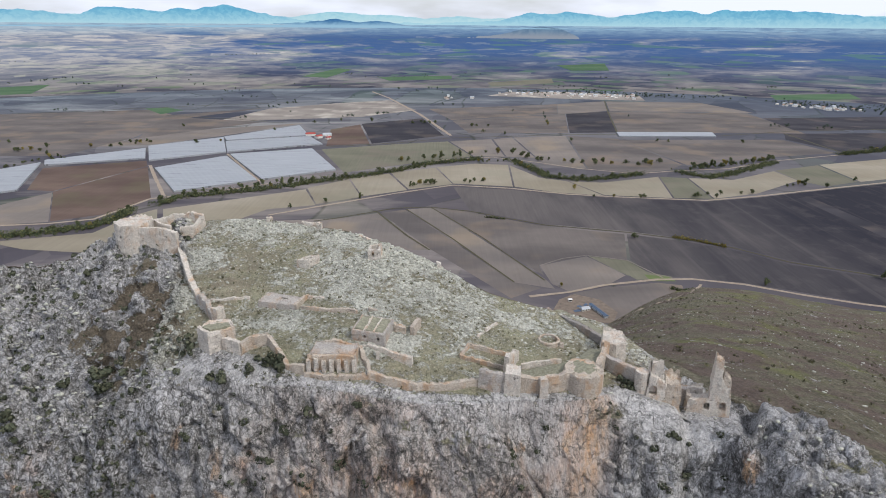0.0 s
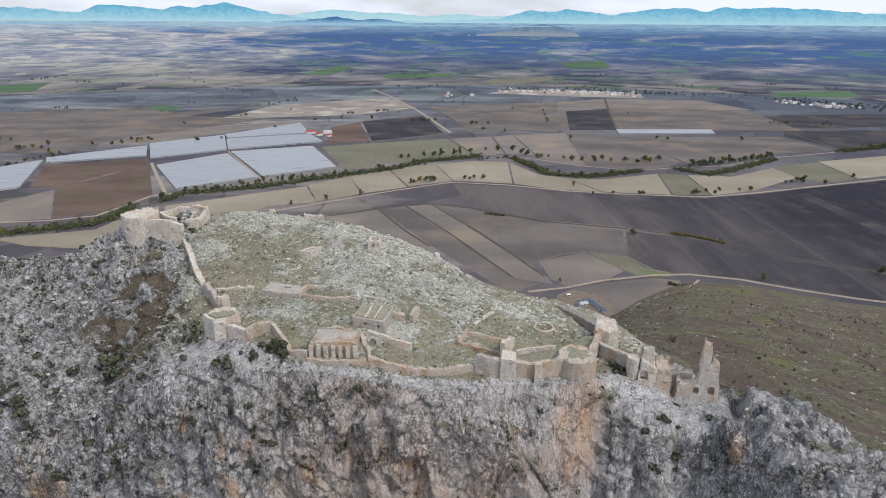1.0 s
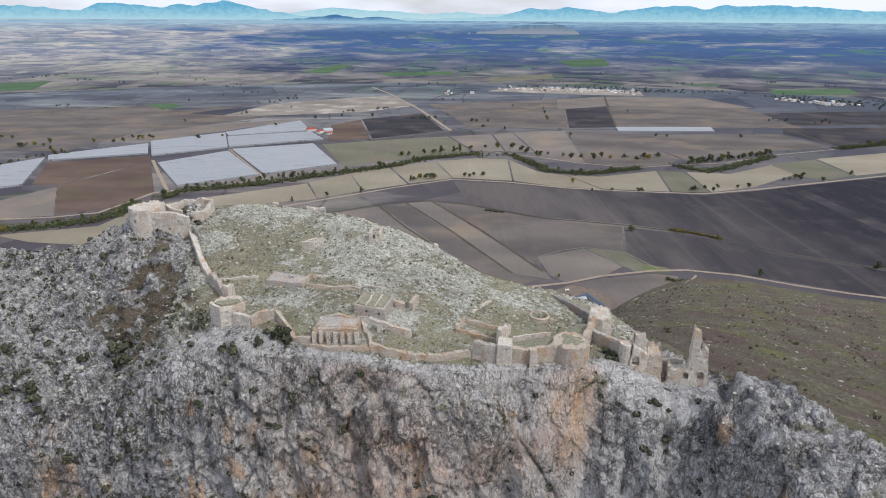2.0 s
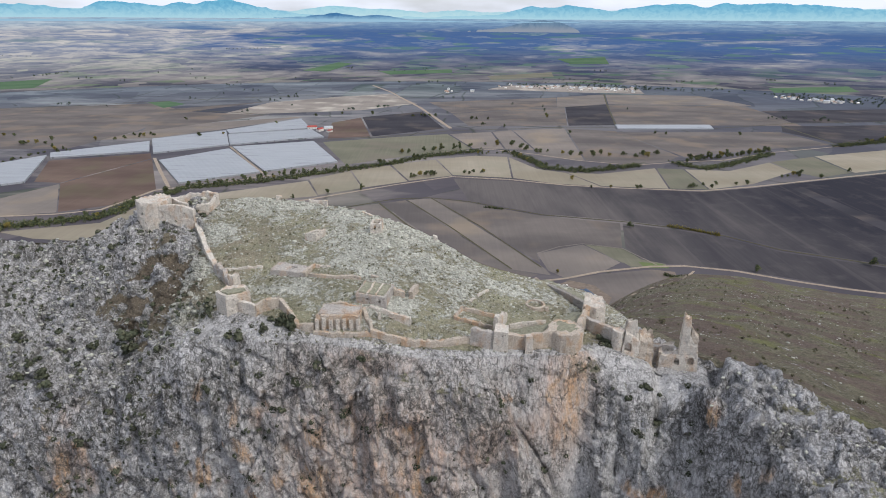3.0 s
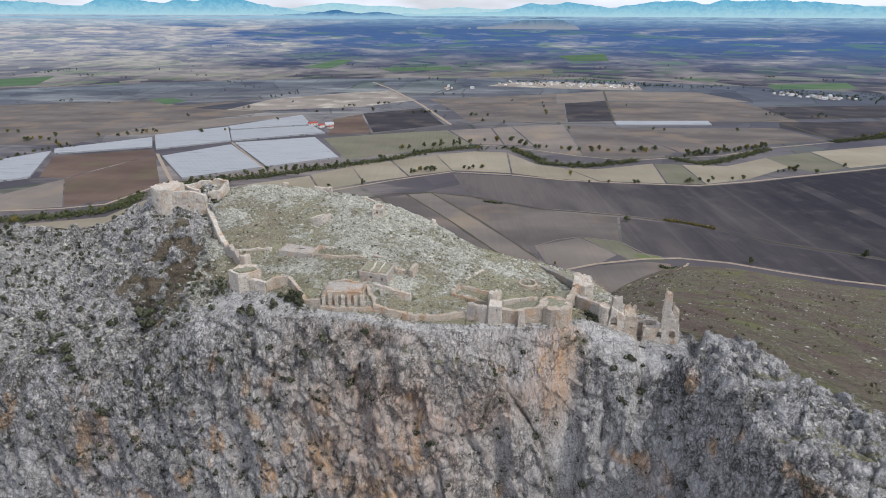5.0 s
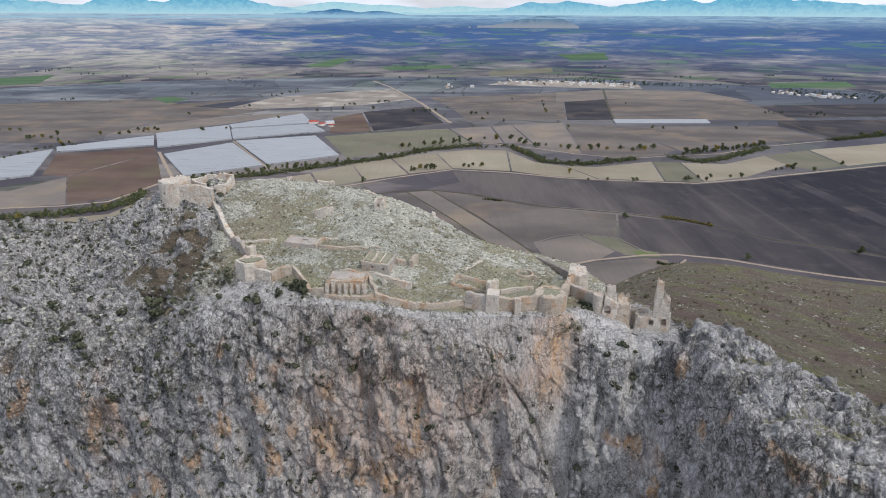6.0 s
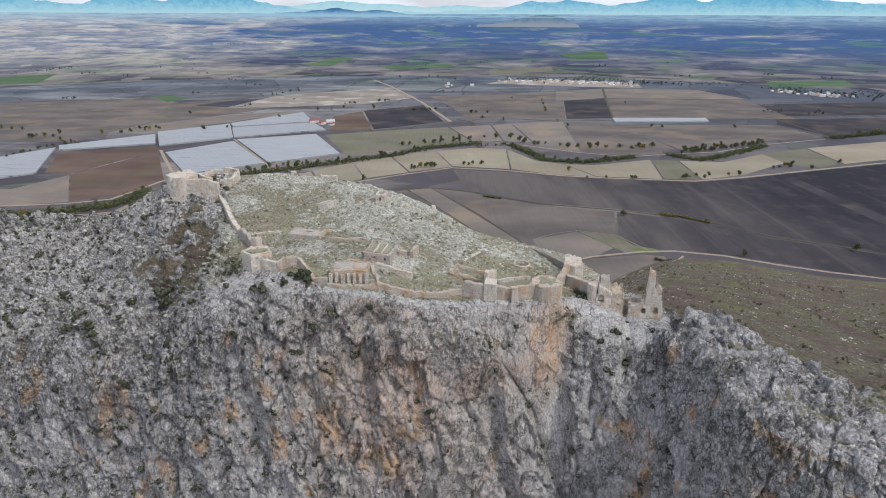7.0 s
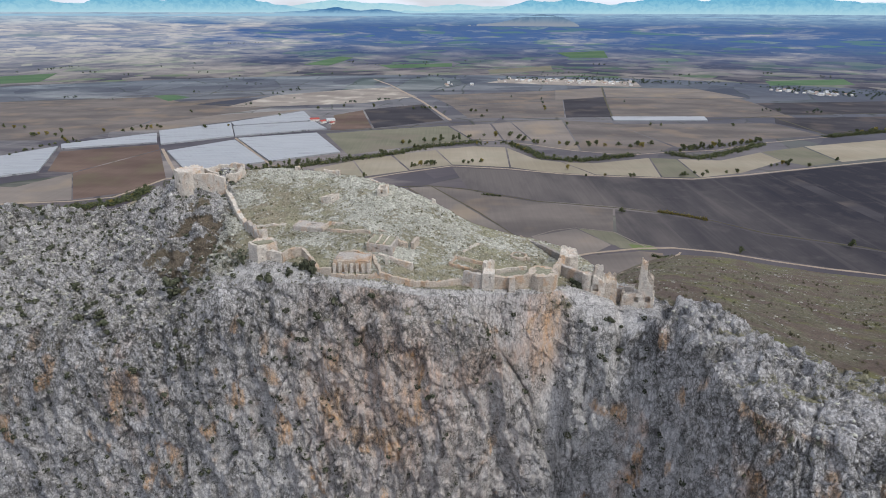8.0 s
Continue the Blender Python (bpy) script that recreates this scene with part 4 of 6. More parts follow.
def block(name, loop, z0, z1, mat, parent=None, crumble=0.25, batter=0.0, seed=0, step=0.8, dome=0.0, label="", capless=False, ragged=0.24):
    """A solid mass of masonry over the plan loop (counter-clockwise): rough faces, worn top edge. z1 is one height or one for each corner."""
    loop = np.array(loop, float)
    tops = np.broadcast_to(np.asarray(z1, float), (len(loop),))
    p = resample(np.vstack([np.c_[loop, tops], [[*loop[0], tops[0]]]]), step)[:-1]
    n, c = len(p), np.r_[loop.mean(0), tops.mean()]
    zt = p[:, 2] + crumble * (fbm(np.c_[p[:, :2] / 1.5, np.full(n, seed * 2.3)], 3, 7) - 0.6) * 2
    zt = zt + crumble * 0.7 * (hashed(np.arange(n), np.arange(n) * 5 + seed, np.full(n, seed), 4) - 0.5)
    rows = max(2, int(np.max(zt - z0) / 0.7)) + 1
    rings = []
    for r in range(rows):
        f = r / (rows - 1)
        out = p[:, :2] - c[:2]
        out = out / (np.linalg.norm(out, axis=1, keepdims=True) + 1e-9)
        rings.append(np.c_[p[:, :2] + out * (batter * (1 - f) * (zt - z0))[:, None] - out * 0.08 * (f > 0.99), z0 + (zt - z0) * f])
    lap = max(2, n // 5)
    zs = sum(np.roll(zt, j) for j in range(-lap, lap + 1)) / (2 * lap + 1)
    for f in () if capless else (0.86, 0.6, 0.3):
        flat = c[2] - 0.15 + dome * (1 - f * f)
        rings.append(np.c_[c[:2] + (p[:, :2] - c[:2]) * f, (np.minimum(zs, zt + 0.3) - 0.35 * crumble) * f + (flat - 0.35 * crumble) * (1 - f) + (dome * (1 - f) if dome else 0)])
    verts = wobble(np.concatenate(rings), ragged, 0.9 if ragged < 0.4 else 1.5, 5 + seed)
    faces = []
    for r in range(len(rings) - 1):
        for k in range(n):
            m = (k + 1) % n
            faces.append((r * n + k, r * n + m, (r + 1) * n + m, (r + 1) * n + k))
    faces.append([(len(rings) - 1) * n + k for k in range(n)])
    return mesh_object(name, verts, faces, mat, parent, label)


def circle(cx, cy, r, n=20, a0=0.0, a1=360.0):
    return [(cx + r * math.cos(radians(a0 + (a1 - a0) * k / n)), cy + r * math.sin(radians(a0 + (a1 - a0) * k / n))) for k in range(n)]


def box_bm(sx, sy, sz, at=(0, 0, 0), turn=0.0, bevel=0.0):
    bm = bmesh.new()
    bmesh.ops.create_cube(bm, size=1.0)
    bm.transform(pose(*at, 0, 0, turn) @ Matrix.Diagonal((sx, sy, sz, 1)))
    if bevel:
        bmesh.ops.bevel(bm, geom=list(bm.edges), offset=bevel, segments=1, affect="EDGES")
    return bm


def arch_bm(w, h, depth, at, turn):
    """A cutter for a round-headed opening, its foot's middle at the given place."""
    bm = bmesh.new()
    prof = [(-w / 2, 0), (w / 2, 0)] + [(w / 2 * math.cos(radians(a)), h - w / 2 + w / 2 * math.sin(radians(a))) for a in range(0, 181, 20)]
    front = [bm.verts.new((u, -depth / 2, v)) for u, v in prof]
    rear = [bm.verts.new((u, depth / 2, v)) for u, v in prof]
    bm.faces.new(front)
    bm.faces.new(rear[::-1])
    for k in range(len(prof)):
        m = (k + 1) % len(prof)
        bm.faces.new((front[m], front[k], rear[k], rear[m]))
    bm.transform(pose(*at, 0, 0, turn))
    bmesh.ops.recalc_face_normals(bm, faces=bm.faces)
    return bm


def cut(ob, cutters):
    """Cuts openings for good."""
    made = []
    for bm in cutters:
        me = bpy.data.meshes.new("cutter")
        bm.to_mesh(me)
        bm.free()
        c = new("cutter", me)
        made.append(c)
        m = ob.modifiers.new("opening", "BOOLEAN")
        m.operation, m.object, m.solver = "DIFFERENCE", c, "EXACT"
    deps = bpy.context.evaluated_depsgraph_get()
    me = bpy.data.meshes.new_from_object(ob.evaluated_get(deps))
    ob.modifiers.clear()
    ob.data = me
    for c in made:
        bpy.data.objects.remove(c)
    return ob


def g(x, y):
    return float(top(x, y))


# ---- the castle ----
def north_west_tower():
    t = empty_thing("corner_tower", "pale round stone corner tower on the rock, roofless", "tower")
    block("tower_drum", circle(-104.4, 192.6, 6.0, 26), 167.0, 183.4, M_PALE, t, 0.9, 0.03, 1, ragged=0.35)
    cut(t.children[0], [arch_bm(0.5, 1.1, 3.0, (-106.6, 187.2, 178.6), 18)])
    wall_run("curtain", [(-101.5, 188.4, 183.0), (-96, 187.6, 182.8), (-91, 186.8, 182.2), (-87.6, 186.4, 181.2)], 1.6, M_PALE, t, 0.4, 7, seed=2)
    r = empty_thing("ruined_room", "roofless pale stone room beside the corner tower", "ruin")
    wall_run("wall", [(-98.5, 195.5, 182.6), (-94, 199, 183.6), (-88, 199.6, 184.4), (-82.6, 197.2, 184.0)], 1.3, M_PALE, r, 0.5, seed=3)
    w = wall_run("wall", [(-82.6, 197.2, 184.0), (-84.4, 194.0, 182.4), (-89.0, 192.4, 181.2)], 1.3, M_PALE, r, 0.5, seed=4)
    w = wall_run("wall", [(-98.5, 195.5, 182.6), (-95.5, 193, 182.4), (-92, 192.2, 181.6)], 1.0, M_PALE, r, 0.5, seed=5)


def west_wall():
    t = empty_thing("west_curtain_wall", "low broken pale curtain wall running down the slope", "wall")
    pts = [(-88.2, 188.0), (-85.6, 183.5), (-83.3, 179.2), (-80.6, 174.5), (-78.2, 170.3), (-75.2, 165.6), (-72.6, 162.0)]
    wall_run("wall", [(x, y, g(x, y) + 1.15) for x, y in pts], 1.8, M_PALE, t, 0.75, 4, seed=6)
    t2 = empty_thing("wall_turret", "broken pale stone turret stump on the curtain wall", "ruin")
    wall_run("wall", [(-72.8, 161.6, 171.4), (-68.8, 157.0, 171.3), (-66.4, 154.0, 170.6), (-64.6, 151.6, 169.2)], 1.5, M_GREY, t2, 0.7, 4, seed=7)
    block("stump", [(-65.4, 151.6), (-63.4, 150.6), (-62.2, 153.4), (-64.0, 154.4)], 163, 170.6, M_PALE, t2, 0.6, 0.04, 8)


def bastion():
    t = empty_thing("bastion", "pale angular stone bastion with a grassy top", "tower")
    block("body", [(-66.6, 143.8), (-62.6, 140.8), (-56.4, 144.2), (-58.6, 148.0), (-63.4, 148.2)], 156.0, [168.8, 168.4, 168.6, 169.4, 169.2], M_PALE, t, 0.7, 0.02, 9, ragged=0.38)
    block("turf", [(-65.2, 144.2), (-62.4, 142.0), (-57.6, 144.7), (-59.2, 147.2), (-63.0, 147.4)], 167.0, 168.8, M_TURF, t, 0.2, 0, 10, ragged=0.5)
    w = empty_thing("curtain_wall", "stone curtain wall with warm stained face, stepping down", "wall")
    wall_run("wall", [(-59.4, 142.4, 166.6), (-56.6, 141.6, 166.2), (-53.8, 140.0, 166.3)], 1.3, M_PALE, w, 0.35, 5, seed=11)
    wall_run("wall", [(-53.9, 139.6, 166.4), (-52.4, 141.4, 167.0), (-47.1, 142.6, 167.6)], 1.2, M_WALL, w, 0.3, 6, seed=12)
    wall_run("wall", [(-47.1, 142.6, 167.6), (-44.2, 139.6, 166.0), (-41.8, 136.8, 164.0), (-40.2, 134.4, 163.2), (-35.4, 133.0, 163.6)], 1.2, M_WALL, w, 0.35, 5, seed=13)


def buttressed_hall():
    t = empty_thing("buttressed_hall", "ruined vaulted stone hall with a row of front buttresses", "ruin")
    block("body", [(-34.8, 133.6), (-22.4, 133.2), (-21.8, 138.6), (-33.6, 139.6)], 158, [166.2, 166.2, 166.8, 167.0], M_WALL, t, 0.5, 0.0, 14, dome=0.5)
    for k in range(7):
        x = -34.4 + k * 1.95
        block("buttress", [(x - 0.52, 132.6), (x + 0.52, 132.6), (x + 0.52, 133.8), (x - 0.52, 133.8)], 158, 165.4 + 0.3 * math.sin(k * 2.1), M_PALE, t, 0.3, 0.0, 15 + k, 0.6)
    block("roof", [(-34.2, 134.3), (-22.9, 133.9), (-22.3, 138.2), (-33.2, 139.0)], 165.6, [166.5, 166.5, 167.1, 167.3], M_GREY, t, 0.3, 0.0, 30, dome=0.55, ragged=0.4)
    wall_run("vault_rim", [(-33.2, 139.4, 167.4), (-28, 139.2, 167.6), (-22.2, 138.6, 167.3)], 1.0, M_WALL, t, 0.5, seed=31)
    w = empty_thing("broken_wall", "broken stone cross wall beside the hall", "ruin")
    wall_run("wall", [(-21.6, 138.2, 167.0), (-20.4, 135.8, 164.6), (-18.8, 133.4, 162.6)], 1.1, M_WALL, w, 0.8, seed=32)
    wall_run("wall", [(-21, 140.0, 166.8), (-16.5, 138.9, 165.9), (-11.5, 137.6, 164.8), (-8.0, 137.0, 163.9)], 1.0, M_PALE, w, 0.5, seed=33)
    block("pier", [(-17.4, 136.6), (-16.6, 136.6), (-16.6, 137.4), (-17.4, 137.4)], 160, 165.6, M_PALE, w, 0.4, 0, 34)


def parapet():
    t = empty_thing("parapet_wall", "low crumbling tan stone parapet along the cliff edge", "wall")
    xs = [(-19, 131.9), (-14, 131.4), (-9, 131.0), (-3, 131.4), (3, 132.2), (8, 133.6), (10.6, 134.4)]
    wall_run("wall", [(x, y, g(x, y) + 1.7) for x, y in xs], 1.4, M_WALL, t, 0.5, 3, seed=35)
    t2 = empty_thing("parapet_wall", "low crumbling tan stone parapet along the cliff edge", "wall")
    xs = [(-35.4, 132.6), (-30, 131.2), (-25, 131.2), (-19, 131.9)]
    wall_run("wall", [(x, y, g(x, y) + 0.9) for x, y in xs], 1.2, M_WALL, t2, 0.5, 3, seed=36)


def chapel():
    t = empty_thing("flat_roofed_building", "small square stone building with grassy ridged flat roof", "building")
    loop = [(-24.4, 141.6), (-15.4, 139.8), (-13.4, 146.8), (-22.4, 148.8)]
    body = block("wall", loop, 162.5, [169.6, 168.9, 169.9, 170.4], M_GREY, t, 0.12, 0.0, 37)
    cut(body, [arch_bm(0.7, 0.9, 2.0, (-20.8, 141.0, 167.4), -11), arch_bm(0.7, 0.9, 2.0, (-17.2, 140.3, 166.9), -11)])
    block("roof_turf", [(-23.6, 142.0), (-15.8, 140.5), (-14.2, 146.3), (-22.0, 148.1)], 168.0, [169.85, 169.2, 170.15, 170.6], M_TURF, t, 0.1, 0, 38)
    for f in (0.36, 0.68):
        ax, ay = -23.9 + f * 8.3, 141.8 - f * 1.7
        bx, by = -22.2 + f * 8.2, 148.4 - f * 1.9
        z = 170.05 - 0.6 * f
        wall_run("roof_ridge", [(ax, ay, z), ((ax + bx) / 2, (ay + by) / 2, z + 0.4), (bx, by, z + 0.75)], 0.5, M_PALE, t, 0.08, -4.0, 0.5, seed=39)


def small_things_on_top():
    h = empty_thing("gabled_hut", "small pale roofless stone hut with one doorway", "building")
    z = g(-21, 175)
    walls = block("wall", [(-23.4, 173.6), (-19.6, 173.6), (-19.2, 177.4), (-23.0, 177.4)], z - 2, [z + 3.6, z + 3.9, z + 4.6, z + 4.2], M_PALE, h, 0.35, 0.0, 41)
    cut(walls, [box_bm(2.4, 2.4, 7, (-21.3, 175.6, z + 4.5)), arch_bm(0.9, 1.9, 2.0, (-21.8, 173.6, z + 1.3), 0), arch_bm(0.5, 0.8, 2.0, (-20.4, 173.6, z + 1.9), 0)])
    b = empty_thing("stone_block_ruin", "small pale roofless stone building stump", "ruin")
    z = g(-43, 174)
    o = block("wall", [(-45.6, 173.2), (-41.6, 172.2), (-38.8, 175.4), (-42.8, 176.6)], z - 2, [z + 2.2, z + 2.6, z + 3.2, z + 2.4], M_PALE, b, 0.35, 0.0, 42)
    cut(o, [box_bm(2.6, 1.6, 4, (-42.2, 174.4, z + 2.6), 20)])
    c = empty_thing("vaulted_cistern", "half-buried vaulted stone cistern with a collapsed hole", "ruin")
    z = g(-47, 156)
    o = block("vault", [(-53.6, 157.0), (-42.2, 154.4), (-41.0, 158.4), (-51.8, 161.6)], z - 3, [z + 1.6, z + 1.4, z + 2.4, z + 2.6], M_GREY, c, 0.25, 0.05, 43, dome=0.25)
    cut(o, [box_bm(2.2, 0.9, 4, (-46.0, 157.9, z + 3.2), -8)])
    wall_run("end_wall", [(-42.2, 154.2, z + 1.9), (-41.2, 156.4, z + 3.0), (-39.6, 159.4, z + 2.8)], 0.9, M_WALL, c, 0.6, seed=44)
    low = [
        ([(-40.5, 154.6), (-36, 153.2), (-30, 151.8), (-24, 151.2)], 0.9, M_WALL, "low rubble wall line in the grass"),
        ([(-39.5, 158.8), (-34, 158.2)], 0.7, M_PALE, "low pale rubble wall line in the grass"),
        ([(-72, 160.4), (-64, 160.2), (-57, 160.6)], 0.5, M_PALE, "thin line of pale rubble in the grass"),
        ([(-13.4, 146.6), (-10.2, 146.2)], 1.7, M_WALL, "stub of a thick rubble wall"),
        ([(-8.4, 145.8), (-7.6, 147.6), (-6.6, 149.6)], 2.2, M_WALL, "leaning slab of ruined wall"),
        ([(9.9, 150.3), (13.0, 154.6), (16.1, 158.6)], 0.5, M_PALE, "thin line of pale rubble in the grass"),
        ([(-21, 152.2), (-16.8, 151.6)], 1.0, M_WALL, "low rubble heap of old wall"),
        ([(-48, 194.6), (-43.6, 194.0), (-41, 193.0)], 1.6, M_PALE, "low pale wall block on the skyline"),
        ([(-60.6, 196.6), (-58.6, 196.4)], 2.0, M_PALE, "pale wall stub on the skyline"),
        ([(-2.0, 176.6), (-0.6, 176.4)], 1.9, M_PALE, "pale wall stub on the skyline"),
        ([(-27.6, 187.6), (-24.0, 185.6)], 0.8, M_PALE, "low pale wall remnant on the skyline"),
    ]
    for k, (pts, hh, mat, lab) in enumerate(low):
        o = wall_run("wall_remnant", [(x, y, g(x, y) + hh) for x, y in pts], 0.9 if hh < 1.5 else 1.4, mat, None, 0.4, 1.5, 0.6, seed=45 + k)
        tagged(o, lab, "ruin")
    r = empty_thing("sunken_room", "roofless stone room with brown inner walls", "ruin")
    z = g(12, 147)
    for pts in ([(4.8, 141.6), (7.2, 146.0)], [(7.2, 146.0), (13, 145.2), (20.4, 144.4)], [(4.8, 141.6), (9, 141.0), (16.6, 139.6)]):
        wall_run("wall", [(x, y, g(x, y) + 1.1) for x, y in pts], 0.8, M_WALL, r, 0.35, 2, seed=60)
    # round cistern
    c = empty_thing("round_cistern", "round open stone cistern ring in the grass", "cistern")
    z = g(31, 154)
    verts, faces, n = [], [], 40
    prof = [(3.25, -1.5), (3.2, 0.75), (2.95, 0.95), (2.5, 0.9), (2.4, -1.0), (0.02, -1.1)]
    for r0, zz in prof:
        for k in range(n):
            a = 2 * math.pi * k / n
            verts.append((30.9 + r0 * math.cos(a), 154.0 + r0 * math.sin(a), z + zz))
    verts = wobble(verts, 0.2, 0.8, 8)
    for r0 in range(len(prof) - 1):
        for k in range(n):
            m = (k + 1) % n
            faces.append((r0 * n + k, r0 * n + m, (r0 + 1) * n + m, (r0 + 1) * n + k))
    mesh_object("ring", verts, faces, M_WALL, c)
    block("spout", [(33.6, 151.6), (34.8, 151.4), (35.0, 152.4), (33.8, 152.7)], z - 1, z + 0.7, M_WALL, c, 0.3, 0, 61)


def south_front():
    """The strong wall with its towers over the highest part of the cliff."""
    t = empty_thing("square_tower", "tall grey square stone tower flush with the cliff", "tower")
    block("body", [(15.9, 131.2), (19.9, 130.6), (20.6, 135.4), (16.7, 136.0)], 151.0, [162.6, 162.4, 162.6, 162.8], M_PALE, t, 0.35, 0.01, 62, ragged=0.25)
    w = empty_thing("curtain_wall", "grey stone curtain wall on the cliff edge", "wall")
    wall_run("wall", [(9.6, 133.8, 162.6), (13.2, 132.8, 162.7), (16.9, 132.4, 162.2)], 1.8, M_GREY, w, 0.3, 5.5, seed=63)
    w = empty_thing("curtain_wall", "rust-stained stone curtain wall on the cliff edge", "wall")
    wall_run("wall", [(19.4, 133.0, 161.4), (23.4, 132.6, 160.6), (27.0, 132.4, 160.8)], 1.8, M_WALL, w, 0.25, 6, seed=64)
    wall_run("wall", [(25.8, 132.2, 160.9), (29.6, 133.2, 161.4), (34.0, 134.4, 161.9)], 1.8, M_WALL, w, 0.4, 7, seed=65)
    block("pier", [(25.0, 130.3), (27.0, 130.3), (27.0, 132.4), (25.0, 132.4)], 150, 161.3, M_PALE, w, 0.2, 0.01, 66)
    d = empty_thing("round_tower", "round stone tower with an orange-stained side on the cliff", "tower")
    block("drum", circle(37.2, 136.0, 5.2, 22), 149, 161.6, M_WALL, d, 0.9, 0.015, 67, ragged=0.3)
    block("turf", circle(37.4, 136.4, 4.0, 18), 158, 161.2, M_TURF, d, 0.3, 0.0, 68, dome=0.3, ragged=0.4)
    p = empty_thing("terrace", "grassy rampart terrace behind the towers", "rampart")
    block("turf", [(20.6, 133.6), (32.6, 134.0), (34.6, 133.0), (39.6, 133.6), (41.4, 138.0), (46.0, 149.4), (42.4, 151.4), (36.8, 142.8), (32, 142.4), (21, 138.6)], 154, [159.4, 159.9, 160.7, 161.2, 161.2, 160.0, 158.8, 159.6, 159.4, 159.2], M_TURF, p, 0.3, 0, 69, dome=0.5, ragged=0.6)
    wall_run("inner_wall", [(21.4, 140.6, 160.2), (27, 141.6, 160.4), (32.4, 142.2, 160.7)], 0.7, M_PALE, p, 0.2, 2, seed=70)
    wall_run("inner_wall", [(16.9, 137.0, 164.2), (18.2, 140.2, 163.6), (20.4, 144.0, 162.0)], 1.4, M_PALE, p, 0.8, 2, seed=71)
    e = empty_thing("east_curtain_wall", "stone curtain wall with a gapped top and stained face", "wall")
    wall_run("wall", [(41.4, 138.4, 161.8), (44.2, 144.0, 161.8), (46.6, 149.6, 161.8)], 1.6, M_WALL, e, 0.7, 8, seed=72)
    n = empty_thing("ruined_tower", "broken pale stone tower with a ragged top", "tower")
    block("body", [(45.4, 150.6), (49.2, 148.4), (52.2, 149.6), (52.2, 154.0), (46.8, 155.4)], 150, [161.0, 161.6, 162.2, 163.4, 163.6], M_PALE, n, 0.8, 0.04, 74, 0.5, ragged=0.5)
    f = empty_thing("north_curtain_wall", "long dark-faced curtain wall behind the bailey", "wall")
    wall_run("wall", [(33.6, 174.2, 160.6), (38.0, 169.6, 160.2), (42.6, 164.4, 159.8), (47.6, 157.4, 159.4)], 1.5, M_DIM, f, 0.25, 4, seed=75)
    block("bank", [(35.2, 174.6), (43.8, 165.6), (49, 158.4), (53, 160.4), (47, 168.4), (39, 176.6)], 146, [159.8, 159.2, 158.6, 157, 158, 159], M_TURF, f, 0.3, 0.4, 76)


